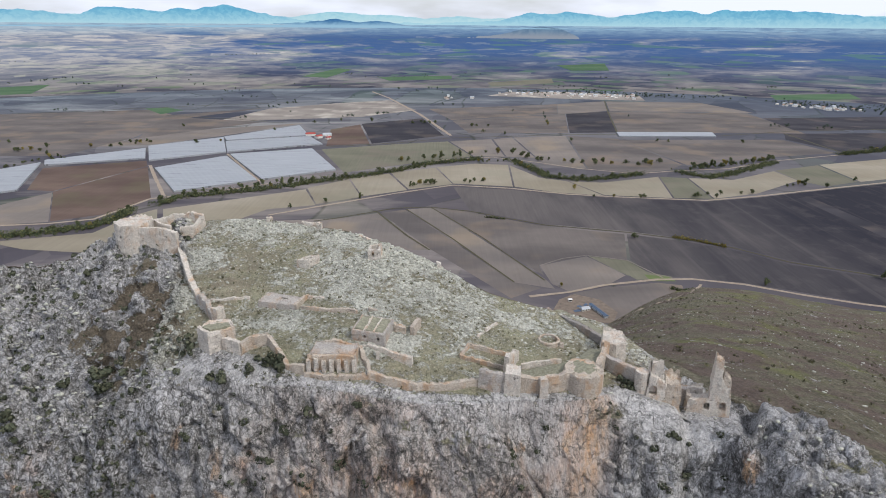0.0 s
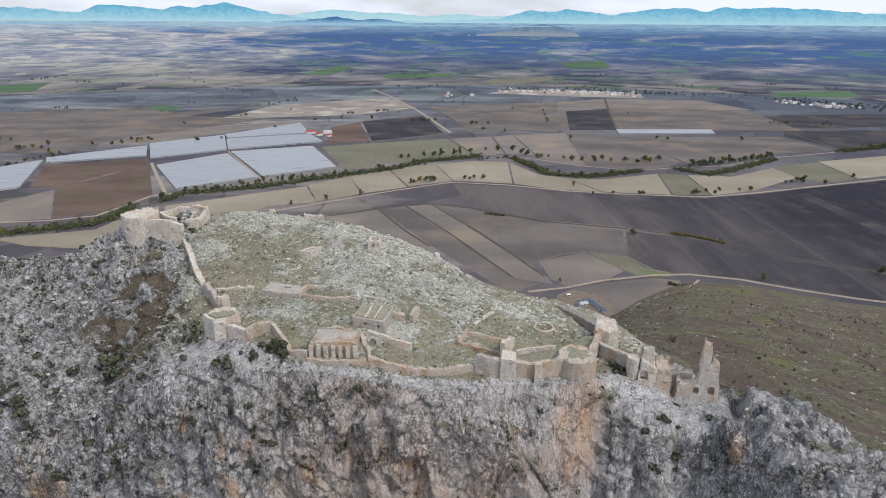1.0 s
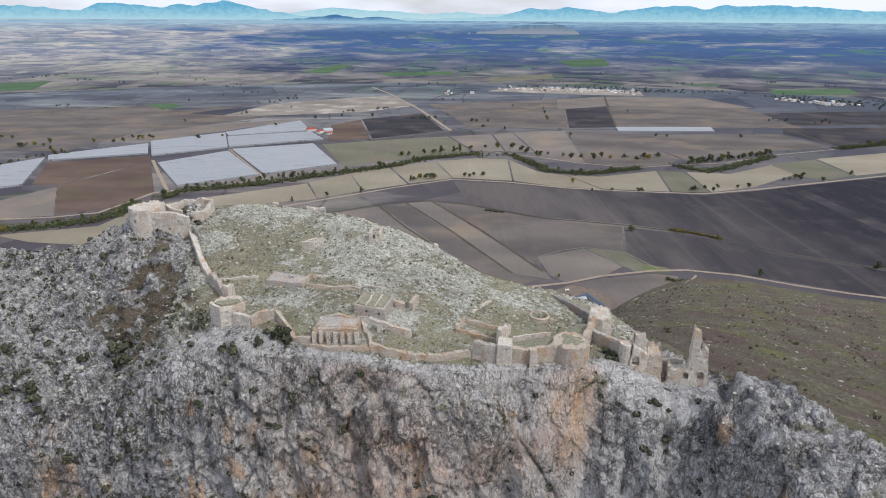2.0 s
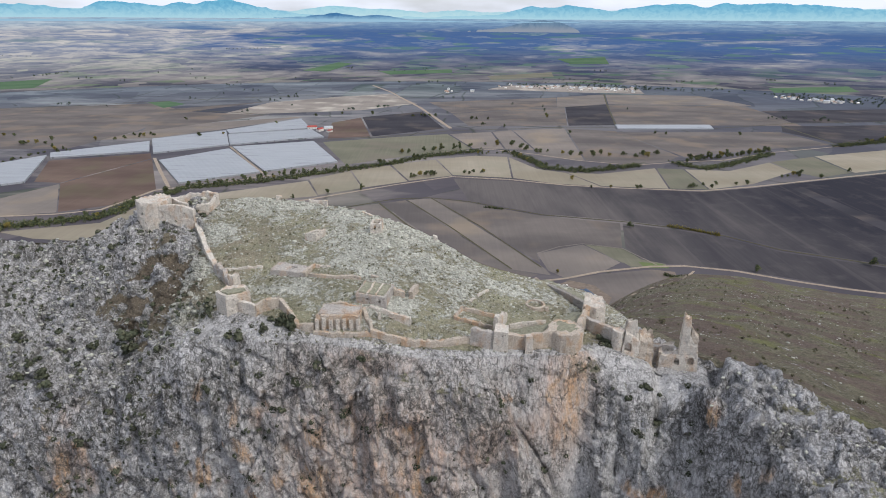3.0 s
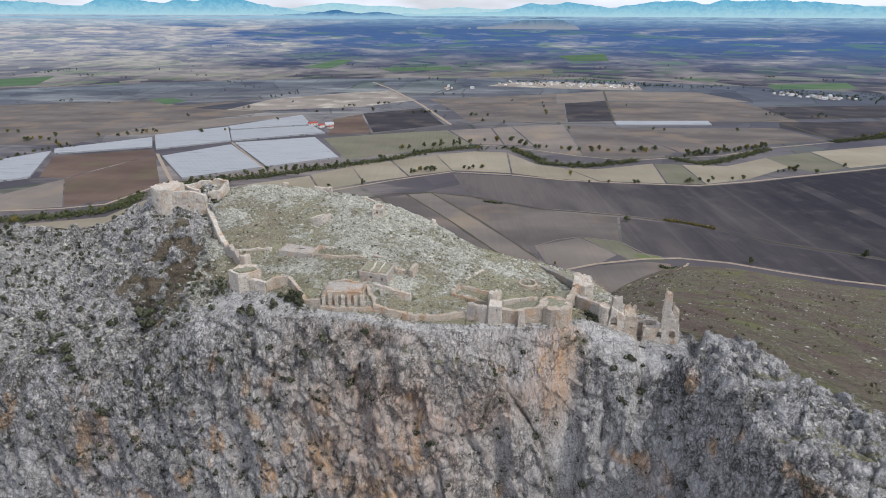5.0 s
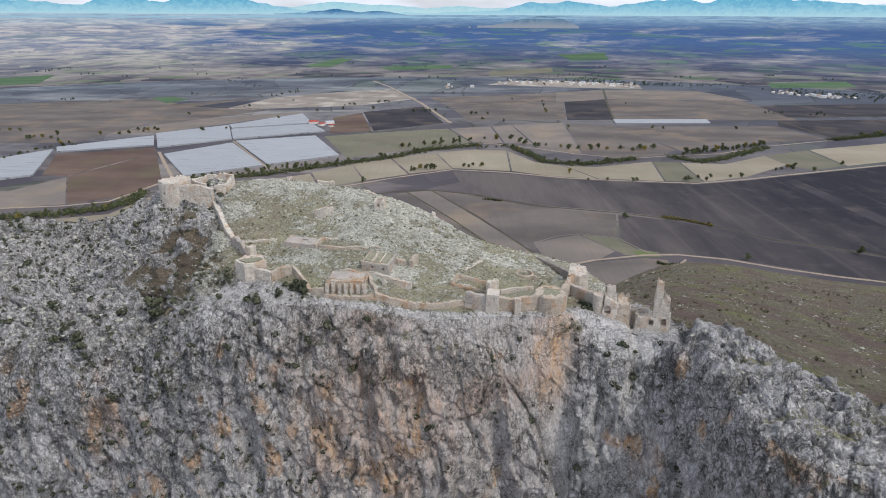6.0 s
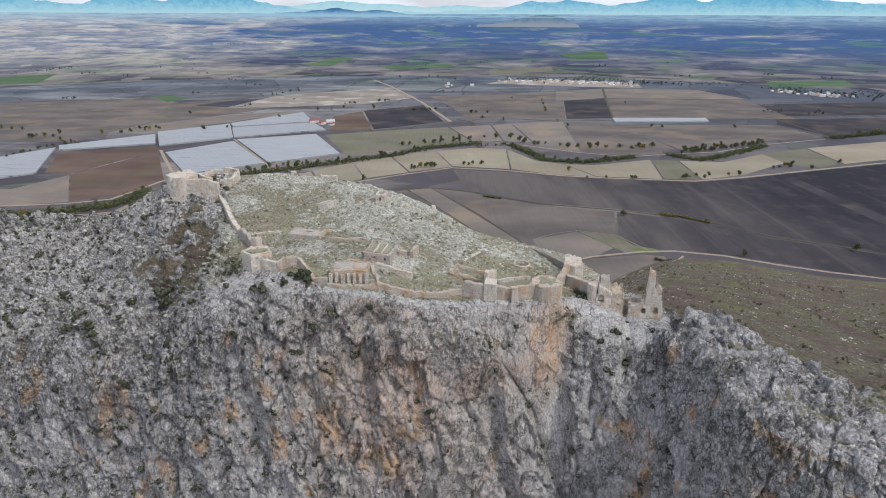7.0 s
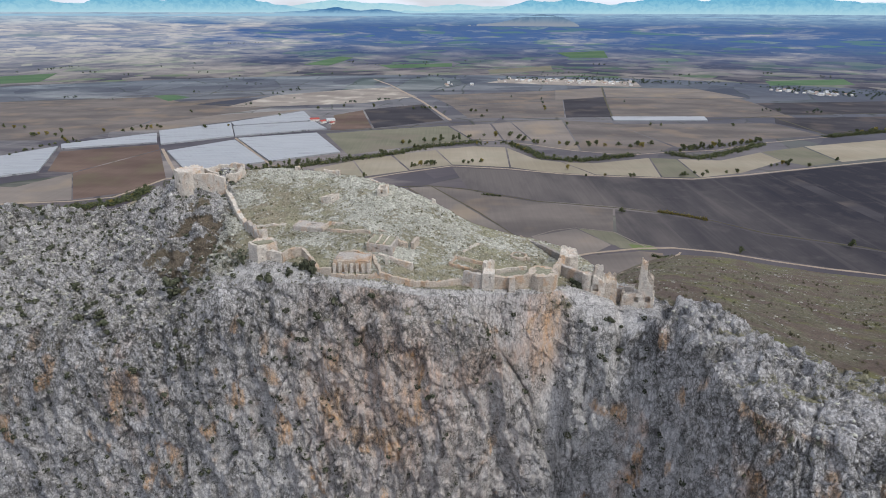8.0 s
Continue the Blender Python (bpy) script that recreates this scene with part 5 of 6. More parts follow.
def east_ruins():
    w = empty_thing("curtain_wall", "grey curtain wall with a rusty end on the ledge", "wall")
    wall_run("wall", [(44.6, 146.0, 160.6), (46.4, 143.6, 160.4), (49.4, 140.4, 160.2), (52.4, 138.0, 160.2)], 1.6, M_GREY, w, 0.25, 6, seed=77)
    p = empty_thing("wall_pier", "round-faced pale stone pier at the wall's end", "ruin")
    block("body", circle(53.0, 136.8, 1.8, 14), 147, 160.4, M_PALE, p, 0.2, 0.0, 78)
    r = empty_thing("gate_ruin", "jagged pale stone gate ruin with a dark arch", "ruin")
    o = block("body", [(54.4, 134.8), (58.6, 134.2), (60.2, 136.8), (55.2, 138.4)], 146, [160.6, 158.6, 159.4, 162.6], M_PALE, r, 1.5, 0.05, 79, 0.5, ragged=0.5)
    cut(o, [arch_bm(2.0, 2.9, 3.2, (55.6, 134.7, 154.4), -6)])
    block("fin", [(55.2, 136.0), (57.8, 135.6), (58.2, 137.6), (55.6, 138.2)], 155, [163.2, 163.6, 163.4, 163.2], M_PALE, r, 1.2, 0.06, 80, 0.5, ragged=0.45)
    block("spur", [(58.6, 134.4), (62.6, 134.0), (63.2, 137.4), (59.4, 138.0)], 144, [158.4, 157.6, 160.0, 160.4], M_WALL, r, 1.8, 0.06, 81, 0.5, ragged=0.6)
    k = empty_thing("keep_ruin", "tall broken slab of the castle keep with two arched openings", "tower")
    o = block("lower_wall", [(65.2, 134.2), (74.8, 131.4), (76.2, 134.6), (67.0, 137.8)], 143, [153.6, 155.4, 155.4, 153.4], M_PALE, k, 0.9, 0.07, 82, 0.5, ragged=0.35)
    cut(o, [arch_bm(1.4, 2.1, 3.6, (69.6, 132.9, 151.2), -16), arch_bm(1.7, 2.3, 3.6, (73.2, 131.8, 151.7), -16)])
    block("tall_slab", [(70.2, 133.0), (74.4, 131.8), (75.2, 134.0), (70.9, 135.4)], 154.2, [163.6, 157.8, 159.0, 164.4], M_PALE, k, 1.4, 0.03, 83, 0.5, ragged=0.32)
    block("peak", [(70.4, 133.4), (72.2, 132.8), (72.7, 134.6), (70.8, 135.2)], 159, [166.6, 165.6, 166.2, 167.0], M_PALE, k, 1.0, 0.06, 84, 0.4, ragged=0.32)
    block("shoulder", [(72.6, 132.6), (74.6, 132.0), (75.2, 134.0), (73.2, 134.6)], 156, [163.0, 160.6, 161.2, 163.2], M_WALL, k, 1.3, 0.03, 88, 0.4, ragged=0.35)
    block("side_wall", [(64.0, 138.0), (69.6, 136.6), (70.4, 138.4), (65.0, 140.2)], 145, [154.6, 155.6, 156.0, 154.6], M_GREY, k, 1.0, 0.03, 85, ragged=0.7)
    wall_run("wall_stub", [(65.4, 135.0, 154.6), (66.4, 138.2, 155.2)], 0.9, M_WALL, k, 0.5, 4, seed=89)
    q = empty_thing("ridge_block", "weathered grey rock block where the ridge begins", "rock")
    block("body", [(82.4, 127.4), (85.6, 126.0), (87, 130), (83.4, 131)], 146, [153.2, 152.6, 152.8, 153.4], M_GREY, q, 1.0, 0.12, 86, ragged=1.1)


north_west_tower()
west_wall()
bastion()
buttressed_hall()
parapet()
chapel()
small_things_on_top()
south_front()
east_ruins()
# ---- things of the plain ----
def land(x, y, dz=0.0):
    """A place on the plain, drawn in like the ground where it is far off."""
    d = math.hypot(x, y + 26)
    r, z = squeeze(np.array(float(d)))
    far = max(0.0, (d - 2600) / 600)
    return (x * float(r) / d, (y + 26) * float(r) / d - 26, float(z) + dz + min(far, 4.0))


LAYER = [0.05]


def flat_sheet(name, loop, mat, label, category, dz):
    bm = bmesh.new()
    f = bm.faces.new([bm.verts.new(land(x, y, dz)) for x, y in loop])
    if f.calc_area() and f.normal.z < 0:
        bmesh.ops.reverse_faces(bm, faces=[f])
    bm.normal_update()
    bmesh.ops.triangulate(bm, faces=list(bm.faces))
    me = bpy.data.meshes.new(name)
    bm.to_mesh(me)
    bm.free()
    me.materials.append(mat)
    return tagged(new(name, me), label, category, kind="structure")


def field(mat, label, *loop):
    LAYER[0] += 0.004
    return flat_sheet("field", loop, mat, label, "field", LAYER[0])


def ribbon(width, mat, label, *pts):
    LAYER[0] += 0.004
    p = resample([(*q, 0) for q in pts], 12.0)[:, :2]
    d = np.gradient(p, axis=0)
    d /= np.linalg.norm(d, axis=1, keepdims=True)
    s = np.stack([-d[:, 1], d[:, 0]], -1)
    w = width / 2 * (0.8 + 0.5 * value_noise(np.c_[p / 14.0, np.zeros(len(p))], 4))[:, None]
    verts = [land(*v, LAYER[0] + 0.03) for v in np.concatenate([p + s * w, p - s * w])]
    n = len(p)
    faces = [(k + n, k + 1 + n, k + 1, k) for k in range(n - 1)]
    kind = "ditch" if mat is M_DITCH else "track"
    return tagged(mesh_object(kind, verts, faces, mat), label, kind, kind="structure")


def greenhouse(label, a, b, c, d):
    """A block of joined plastic tunnels over the plan a, b, c, d; tunnels run from the side a-b to the side d-c."""
    t = empty_thing("greenhouse", label, "greenhouse", "plastic greenhouses on the plain")
    a, b, c, d = (np.array(v, float) for v in (a, b, c, d))
    width = np.linalg.norm(b - a)
    bays = max(3, int(width / 9.0))
    nu, nv = bays * 6 + 1, 14
    u = np.linspace(0, 1, nu)[None, :, None]
    v = np.linspace(0, 1, nv)[:, None, None]
    xy = (a * (1 - u) + b * u) * (1 - v) + (d * (1 - u) + c * u) * v
    arch = np.abs(np.sin(np.pi * np.arange(nu) / 6.0)) ** 0.7
    z = 2.6 + 0.16 * arch[None, :] + 0.25 * (value_noise(np.c_[xy.reshape(-1, 2) / 11.0, np.zeros(nu * nv)], 6).reshape(nv, nu) - 0.5)
    pts = np.dstack([xy, z])
    roof = grid_mesh("film_roof", pts, M_FILM)
    roof.parent = t
    rim = np.concatenate([pts[0], pts[1:, -1], pts[-1, ::-1][1:], pts[::-1, 0][1:]])
    n = len(rim)
    verts = np.concatenate([rim - (0, 0, 0.05), np.c_[rim[:, :2], np.full(n, -0.3)]])
    mesh_object("side_film", verts, [(k, k + 1, k + 1 + n, k + n) for k in range(n - 1)], M_FILM, t)
    for f in (0.5,):
        k = int(f * (nv - 1))
        line = pts[k]
        verts = np.concatenate([line + (0, -0.12, 0.10), line + (0, 0.12, 0.10)])
        mesh_object("gutter", verts, [(j, j + 1, j + 1 + nu, j + nu) for j in range(nu - 1)], M_STEEL, t)


def leaf_mass(rng, centres, radii, leaf, count):
    """Many small bent leaf clumps scattered in the given balls: one mesh's verts and faces."""
    verts, faces = [], []
    for c, r in zip(centres, radii):
        for _ in range(count):
            d = rng.normal(size=3)
            d /= np.linalg.norm(d)
            p = np.asarray(c) + d * r * rng.uniform(0.55, 1.05) * (1, 1, 0.9)
            t = np.cross(d, rng.normal(size=3))
            t /= np.linalg.norm(t) + 1e-9
            b = np.cross(d, t)
            s = leaf * rng.uniform(0.6, 1.3)
            k = len(verts)
            verts += [p + t * s, p + b * s * 0.8 + d * s * 0.35, p - t * s, p - b * s * 0.8 + d * s * 0.35]
            faces += [(k, k + 1, k + 2), (k, k + 2, k + 3)]
    return verts, faces


def build_tree(seed, height, spread, leaf_mat, slim=False):
    rng = np.random.default_rng(seed)
    t = new("tree")
    bm = bmesh.new()
    bmesh.ops.create_cone(bm, segments=7, radius1=0.03 * height, radius2=0.012 * height, depth=0.55 * height, cap_ends=True)
    bm.transform(Matrix.Translation((0, 0, 0.25 * height)))
    for k in range(4):
        a = k * 1.7 + seed
        lb = bmesh.new()
        bmesh.ops.create_cone(lb, segments=5, radius1=0.014 * height, radius2=0.004 * height, depth=0.4 * height, cap_ends=True)
        lb.transform(pose(0.10 * height * math.cos(a), 0.10 * height * math.sin(a), 0.5 * height, 32 * -math.sin(a), 32 * math.cos(a), 0))
        me = bpy.data.meshes.new("limb")
        lb.to_mesh(me)
        lb.free()
        bm.from_mesh(me)
        bpy.data.meshes.remove(me)
    part("trunk", bm, M_BARK, t)
    n = 11
    cz = rng.uniform(0.35, 0.92, n) if not slim else np.linspace(0.25, 0.95, n)
    w = spread * (np.sin(np.pi * np.clip((cz - 0.12) / 0.92, 0, 1)) ** 0.7)
    cs = np.c_[rng.normal(size=(n, 2)) * 0.45 * w[:, None], cz * height]
    verts, faces = leaf_mass(rng, cs, (0.42 * w + 0.06 * height), 0.075 * height, 34)
    mesh_object("crown", verts, faces, leaf_mat, t)
    t.location = (0, 0, -400)
    return t


TREES = [build_tree(1, 9.0, 3.4, M_LEAF), build_tree(2, 7.5, 3.6, M_LEAF), build_tree(3, 10.5, 2.3, M_LEAF, True), build_tree(4, 8.0, 3.0, M_AUTUMN), build_tree(5, 6.0, 3.0, M_LEAF)]
TREE_LABELS = ["dark green rounded field tree", "broad dark green field tree", "tall slim dark poplar", "yellowing autumn field tree", "small bushy dark green tree"]
tree_rng = random.Random(7)


FAR_TREES = []


def tree_at(x, y, s=1.0, pick=None):
    if math.hypot(x, y) > 1700:
        FAR_TREES.append((x, y, s * tree_rng.uniform(0.9, 1.5)))
        return None
    k = pick if pick is not None else tree_rng.choice((0, 0, 1, 1, 2, 4, 4, 3))
    d = math.hypot(x, y)
    s *= tree_rng.uniform(0.95, 1.5) * (1.0 if d < 2600 else 0.9)
    m = Matrix.Translation(land(x, y, -0.1)) @ pose(0, 0, 0, 0, 0, tree_rng.uniform(0, 360)) @ Matrix.Scale(s, 4)
    o = copy_thing(TREES[k], m)
    o.name = "tree"
    o.scale = (s, s, s * tree_rng.uniform(0.9, 1.1))
    return tagged(o, TREE_LABELS[k] + " on the plain", "tree", "field trees")


def tree_row(s, count, jitter, *pts):
    p = resample([(*q, 0) for q in pts], 2.0)
    for k in range(count):
        q = p[int((k + tree_rng.uniform(0.1, 0.9)) / count * (len(p) - 1))]
        tree_at(q[0] + tree_rng.uniform(-jitter, jitter) * 0.7, q[1] + tree_rng.uniform(-jitter, jitter), s)


def thicket(width, label, *pts, leaf=None):
    """A belt of bushes and reeds along a line."""
    rng = np.random.default_rng(int(abs(pts[0][0])) + 3)
    p = resample([(*q, 0) for q in pts], 2.6)
    cs, rs = [], []
    for q in p:
        for _ in range(max(2, int(width / 3.5))):
            r = rng.uniform(1.2, 2.6) * (0.7 + 1.0 * rng.random() ** 2) * (0.5 + width / 16.0)
            cs.append((q[0] + rng.normal() * width * 0.3, q[1] + rng.normal() * width * 0.3, r * 0.7))
            rs.append(r)
    verts, faces = leaf_mass(rng, cs, rs, 0.9, 18)
    return tagged(mesh_object("thicket", verts, faces, leaf or M_LEAF), label, "bushes", kind="stuff")


def build_cottage(seed, sx, sy, h, wall, roof):
    t = new("house")
    part("wall", box_bm(sx, sy, h, (0, 0, h / 2)), wall, t)
    bm = bmesh.new()
    e, r = 0.4, h + 0.28 * sy
    vs = [bm.verts.new(v) for v in ((-sx / 2 - e, -sy / 2 - e, h - 0.1), (sx / 2 + e, -sy / 2 - e, h - 0.1), (sx / 2 + e, sy / 2 + e, h - 0.1), (-sx / 2 - e, sy / 2 + e, h - 0.1), (-sx / 2, 0, r), (sx / 2, 0, r))]
    for f in ((0, 1, 5, 4), (2, 3, 4, 5), (0, 4, 3), (1, 2, 5), (3, 2, 1, 0)):
        bm.faces.new([vs[k] for k in f])
    part("roof", bm, roof, t)
    for k in range(3):
        part("window", box_bm(1.1, 0.12, 1.3, (-sx / 2 + sx * (k + 0.5) / 3, -sy / 2 - 0.03, h * 0.55)), M_VOID, t)
    t.location = (0, 0, -420)
    return t


HOUSES = [build_cottage(1, 11, 8, 4.0, M_HOUSE, M_TILE), build_cottage(2, 14, 9, 6.5, M_HOUSE, M_STEEL), build_cottage(3, 9, 7, 3.4, M_HOUSE, M_HOUSE)]


def village(count, *pts):
    p = resample([(*q, 0) for q in pts], 5.0)
    for k in range(count):
        q = p[tree_rng.randrange(len(p))]
        x, y = q[0] + tree_rng.uniform(-30, 30), q[1] + tree_rng.uniform(-70, 70)
        o = copy_thing(HOUSES[k % 3], Matrix.Translation(land(x, y, -0.1)) @ pose(0, 0, 0, 0, 0, tree_rng.choice((0, 15, 90, 100))))
        o.name = "house"
        tagged(o, ("white house with a clay roof in the far village", "tall pale house with a sheet roof in the far village", "low whitewashed flat house in the far village")[k % 3], "house", "village houses")


def farm(x, y):
    for k, (dx, dy, sx, sy, h, roof) in enumerate(((-14, 10, 22, 12, 5, M_REDROOF), (10, -18, 16, 10, 5, M_REDROOF), (24, 12, 20, 10, 4, M_STEEL), (34, -30, 12, 8, 4, M_REDROOF))):
        t = build_cottage(k, sx, sy, h, M_HOUSE, roof)
        t.name = "farm_building"
        t.matrix_basis = pose(x + dx, y + dy, 0, 0, 0, 20 + 35 * (k % 2))
        tagged(t, "farm shed with a red sheet roof beside the greenhouses" if roof is M_REDROOF else "farm shed with a grey sheet roof", "shed", "farm sheds")
# ---- fields, tracks and hedges of the plain: corners in metres ----
field(M_EASTDARK, 'dark freshly ploughed field', (17, 953), (106, 940), (192, 907), (276, 892), (392, 878), (481, 903), (615, 952), (757, 1002), (925, 1052), (519, 536), (478, 586), (389, 635), (344, 684), (298, 709), (234, 736), (135, 763), (77, 800), (38, 824))
field(M_DARK, 'lighter strip of ploughed earth in the dark field', (541, 900), (564, 912), (576, 703), (553, 668))
field(M_EASTDARK, 'dark ploughed field beside the dirt track', (231, 724), (294, 698), (339, 671), (383, 624), (473, 578), (524, 543), (478, 484), (400, 526), (356, 548), (308, 571), (260, 585), (224, 586), (210, 634))
field(M_TAN, 'pale fallow strip below the castle', (-231, 767), (-138, 782), (-89, 808), (-12, 661), (-62, 661))
field(M_GREYSOIL, 'grey ploughed strip field', (-86, 808), (-53, 825), (72, 571), (99, 555), (66, 530), (-12, 661))
field(M_TAN, 'brown fallow strip field', (-50, 826), (-16, 835), (107, 575), (112, 553), (74, 568))
field(M_GREYSOIL, 'grey-brown ploughed field with a pale patch', (-14, 835), (38, 816), (76, 789), (133, 753), (228, 724), (206, 634), (164, 647), (105, 616), (106, 587))
field(M_TAN, 'pale triangular fallow plot', (106, 615), (163, 645), (192, 589), (171, 568), (125, 546), (111, 565))
field(M_OLIVE, 'thinly grassed plot by the track', (165, 645), (206, 632), (223, 584), (194, 589))
field(M_OLIVE, 'small fresh green crop plot', (190, 604), (214, 600), (240, 586), (236, 576), (200, 578))
field(M_SPROUT, 'small fresh green crop plot', (212, 592), (236, 586), (240, 574), (214, 574))
field(M_GREYSOIL, 'grey-brown bare plot at the hill foot', (124, 540), (162, 557), (219, 570), (242, 564), (235, 532), (191, 480), (144, 480))
field(M_STUBBLE, 'straw stubble field', (-391, 819), (-216, 933), (-183, 844), (-246, 822), (-285, 746), (-359, 744))
field(M_STUBBLE, 'straw stubble field', (-215, 941), (-158, 1001), (-123, 890), (-183, 850))
field(M_STUBBLE, 'straw stubble field', (-156, 1005), (-94, 1045), (-56, 933), (-122, 893))
field(M_STUBBLE, 'straw stubble field', (-91, 1050), (-14, 1094), (16, 973), (-54, 937))
field(M_STUBBLE, 'straw stubble field', (-11, 1098), (60, 1130), (121, 1122), (113, 959), (17, 977))
field(M_STUBBLE, 'straw stubble field', (124, 1117), (164, 1025), (208, 997), (247, 908), (177, 924), (116, 959))
field(M_STUBBLE, 'straw stubble field', (211, 997), (264, 990), (372, 1034), (349, 896), (249, 911))
field(M_OLIVE, 'thinly grassed field', (375, 1034), (419, 1027), (409, 894), (352, 897))
field(M_STUBBLE, 'straw stubble field', (422, 1027), (495, 1016), (598, 1085), (604, 1014), (493, 927), (412, 894))
field(M_OLIVE, 'pale green grazed field', (603, 1090), (707, 1137), (701, 1008), (628, 975), (605, 1010))
field(M_STUBBLE, 'straw stubble field', (713, 1142), (895, 1206), (1092, 1265), (961, 1099), (780, 1035), (706, 1008))
field(M_STUBBLE, 'straw stubble field inside the river bend', (-537, 677), (-433, 714), (-418, 790), (-399, 819), (-347, 698), (-410, 645), (-481, 654))
field(M_TAN, 'bare brown field', (-658, 727), (-741, 833), (-634, 820), (-597, 904), (-514, 757), (-580, 740))
field(M_RED, 'reddish weedy field', (-597, 907), (-533, 1085), (-434, 877), (-455, 795), (-513, 759))
field(M_RED, 'reddish weedy strip beside the greenhouses', (-711, 1067), (-558, 1135), (-536, 1090), (-600, 911), (-644, 917))
field(M_OLIVE, 'olive stubble field', (-252, 1258), (-105, 1321), (10, 1359), (58, 1195), (-26, 1149), (-109, 1096), (-173, 1048))
field(M_TAN, 'fallow strip field', (15, 1359), (109, 1391), (122, 1197), (61, 1201))
field(M_TAN, 'fallow strip field', (114, 1392), (159, 1416), (181, 1187), (126, 1197))
field(M_TAN, 'fallow field with pale earth', (163, 1416), (288, 1443), (261, 1096), (189, 1123), (185, 1187))
field(M_GREYSOIL, 'grey-brown ploughed field', (292, 1444), (400, 1408), (450, 1135), (413, 1090), (342, 1060), (265, 1096))
field(M_GREYSOIL, 'wide brown ploughed field', (403, 1393), (783, 1412), (813, 1257), (660, 1211), (459, 1130))
field(M_DARK, 'dark ploughed field', (830, 1494), (1106, 1520), (1312, 1544), (1183, 1380), (971, 1319), (835, 1270), (791, 1413))
field(M_DARK, 'dark ploughed field', (-212, 1603), (-58, 1712), (2, 1434), (-155, 1326))
field(M_RED, 'brown field beside the farm', (-276, 1508), (-215, 1593), (-160, 1326), (-249, 1296))
field(M_DARK, 'dark ploughed field', (360, 1822), (496, 1878), (423, 1497), (306, 1485))
field(M_TAN, 'fallow field below the village', (375, 2056), (552, 2144), (501, 1891), (334, 1809))
field(M_GREYSOIL, 'wide grey ploughed field', (-1368, 1674), (-873, 1847), (-713, 1699), (-697, 1366), (-740, 1173), (-980, 1166))
# the brightness of this field is sunlight put into its colour
field(M_PALESOIL, 'pale field with a sun patch painted into its soil', (-528, 1888), (-344, 2039), (-184, 2127), (-81, 1880), (-231, 1728), (-481, 1654), (-610, 1589))
field(M_TAN, 'pale brown field behind the greenhouses', (-723, 1269), (-667, 1445), (-506, 1536), (-364, 1607), (-507, 1410), (-625, 1292))
field(M_GREYSOIL, 'grey ploughed field', (-693, 1688), (-535, 1915), (-773, 1730), (-684, 1367), (-473, 1623))
field(M_GREEN, 'green winter wheat field', (-1810, 2364), (-1607, 2580), (-1476, 2242), (-1648, 2142))
field(M_GREEN, 'green winter wheat strip', (-898, 1872), (-845, 1902), (-768, 1839), (-798, 1752))
field(M_GREEN, 'green winter wheat field', (-689, 3072), (-601, 3636), (-509, 3552), (-555, 3014))
field(M_OLIVE, 'yellow-green field', (194, 2818), (520, 3051), (491, 2808), (202, 2659))
field(M_GREEN, 'green winter wheat field', (1236, 2378), (1586, 2457), (1509, 2258), (1181, 2225))
field(M_GREEN, 'green winter wheat field', (716, 4051), (1072, 4258), (941, 3617), (719, 3600))
field(M_GREEN, 'green winter wheat strip', (-317, 3063), (41, 3191), (39, 2988), (-247, 2878))
field(M_PALESOIL, 'pale village ground', (159, 2285), (252, 2430), (474, 2442), (728, 2333), (699, 2168), (431, 2207), (236, 2270))
field(M_GREYSOIL, 'grey ploughed field', (24, 1672), (357, 1818), (303, 1487), (62, 1469))
field(M_GREYSOIL, 'grey ploughed field', (-44, 1908), (372, 2050), (334, 1812), (24, 1680))
field(M_GREYSOIL, 'wide grey ploughed field', (500, 1878), (910, 1860), (884, 1500), (428, 1497))
field(M_TAN, 'fallow field', (556, 2140), (867, 2120), (934, 1870), (504, 1884))
field(M_DARK, 'dark ploughed field', (907, 1760), (1548, 1844), (1341, 1581), (884, 1548))
ribbon(5, M_ROAD, 'pale dirt track along the river', (-642, 725), (-578, 738), (-511, 749), (-462, 770), (-445, 824), (-433, 870), (-329, 931), (-284, 966))
ribbon(5, M_ROAD, 'pale dirt track between stubble and ploughland', (-238, 793), (-176, 838), (-74, 911), (15, 965), (107, 948), (193, 914), (278, 898), (395, 884), (485, 910), (619, 959), (763, 1010), (932, 1061))
ribbon(3, M_DITCH, 'weedy ditch between fields', (-170, 768), (-142, 782), (-68, 831), (-19, 838), (38, 819), (76, 794), (134, 758), (233, 731), (296, 705), (342, 677), (386, 630), (476, 583), (525, 544))
ribbon(2.5, M_DITCH, 'weedy ditch between fields', (-90, 810), (-45, 714), (-15, 661))
ribbon(2, M_DITCH, 'weedy ditch between fields', (-51, 826), (12, 702), (73, 569))
ribbon(2, M_DITCH, 'weedy ditch between fields', (-16, 835), (48, 709), (105, 574))
ribbon(4, M_ROAD, 'dirt track at the hill foot', (84, 534), (125, 545), (164, 563), (221, 578), (258, 580), (306, 567), (352, 542), (397, 522), (428, 512), (482, 490))
ribbon(1.8, M_TAN, 'grassy field track', (106, 615), (135, 637), (164, 647), (206, 632), (229, 583))
ribbon(8, M_ROAD, 'straight pale road across the plain', (-272, 2403), (-190, 2195), (-65, 1781), (18, 1435))
ribbon(4, M_DITCH, 'weedy field edge', (-253, 1283), (-106, 1334), (20, 1404), (154, 1431), (293, 1460), (414, 1464))
ribbon(4, M_DITCH, 'weedy field edge', (652, 1455), (879, 1538), (1143, 1575), (1356, 1600))
ribbon(5, M_DITCH, 'weedy field edge', (832, 1502), (829, 1263))
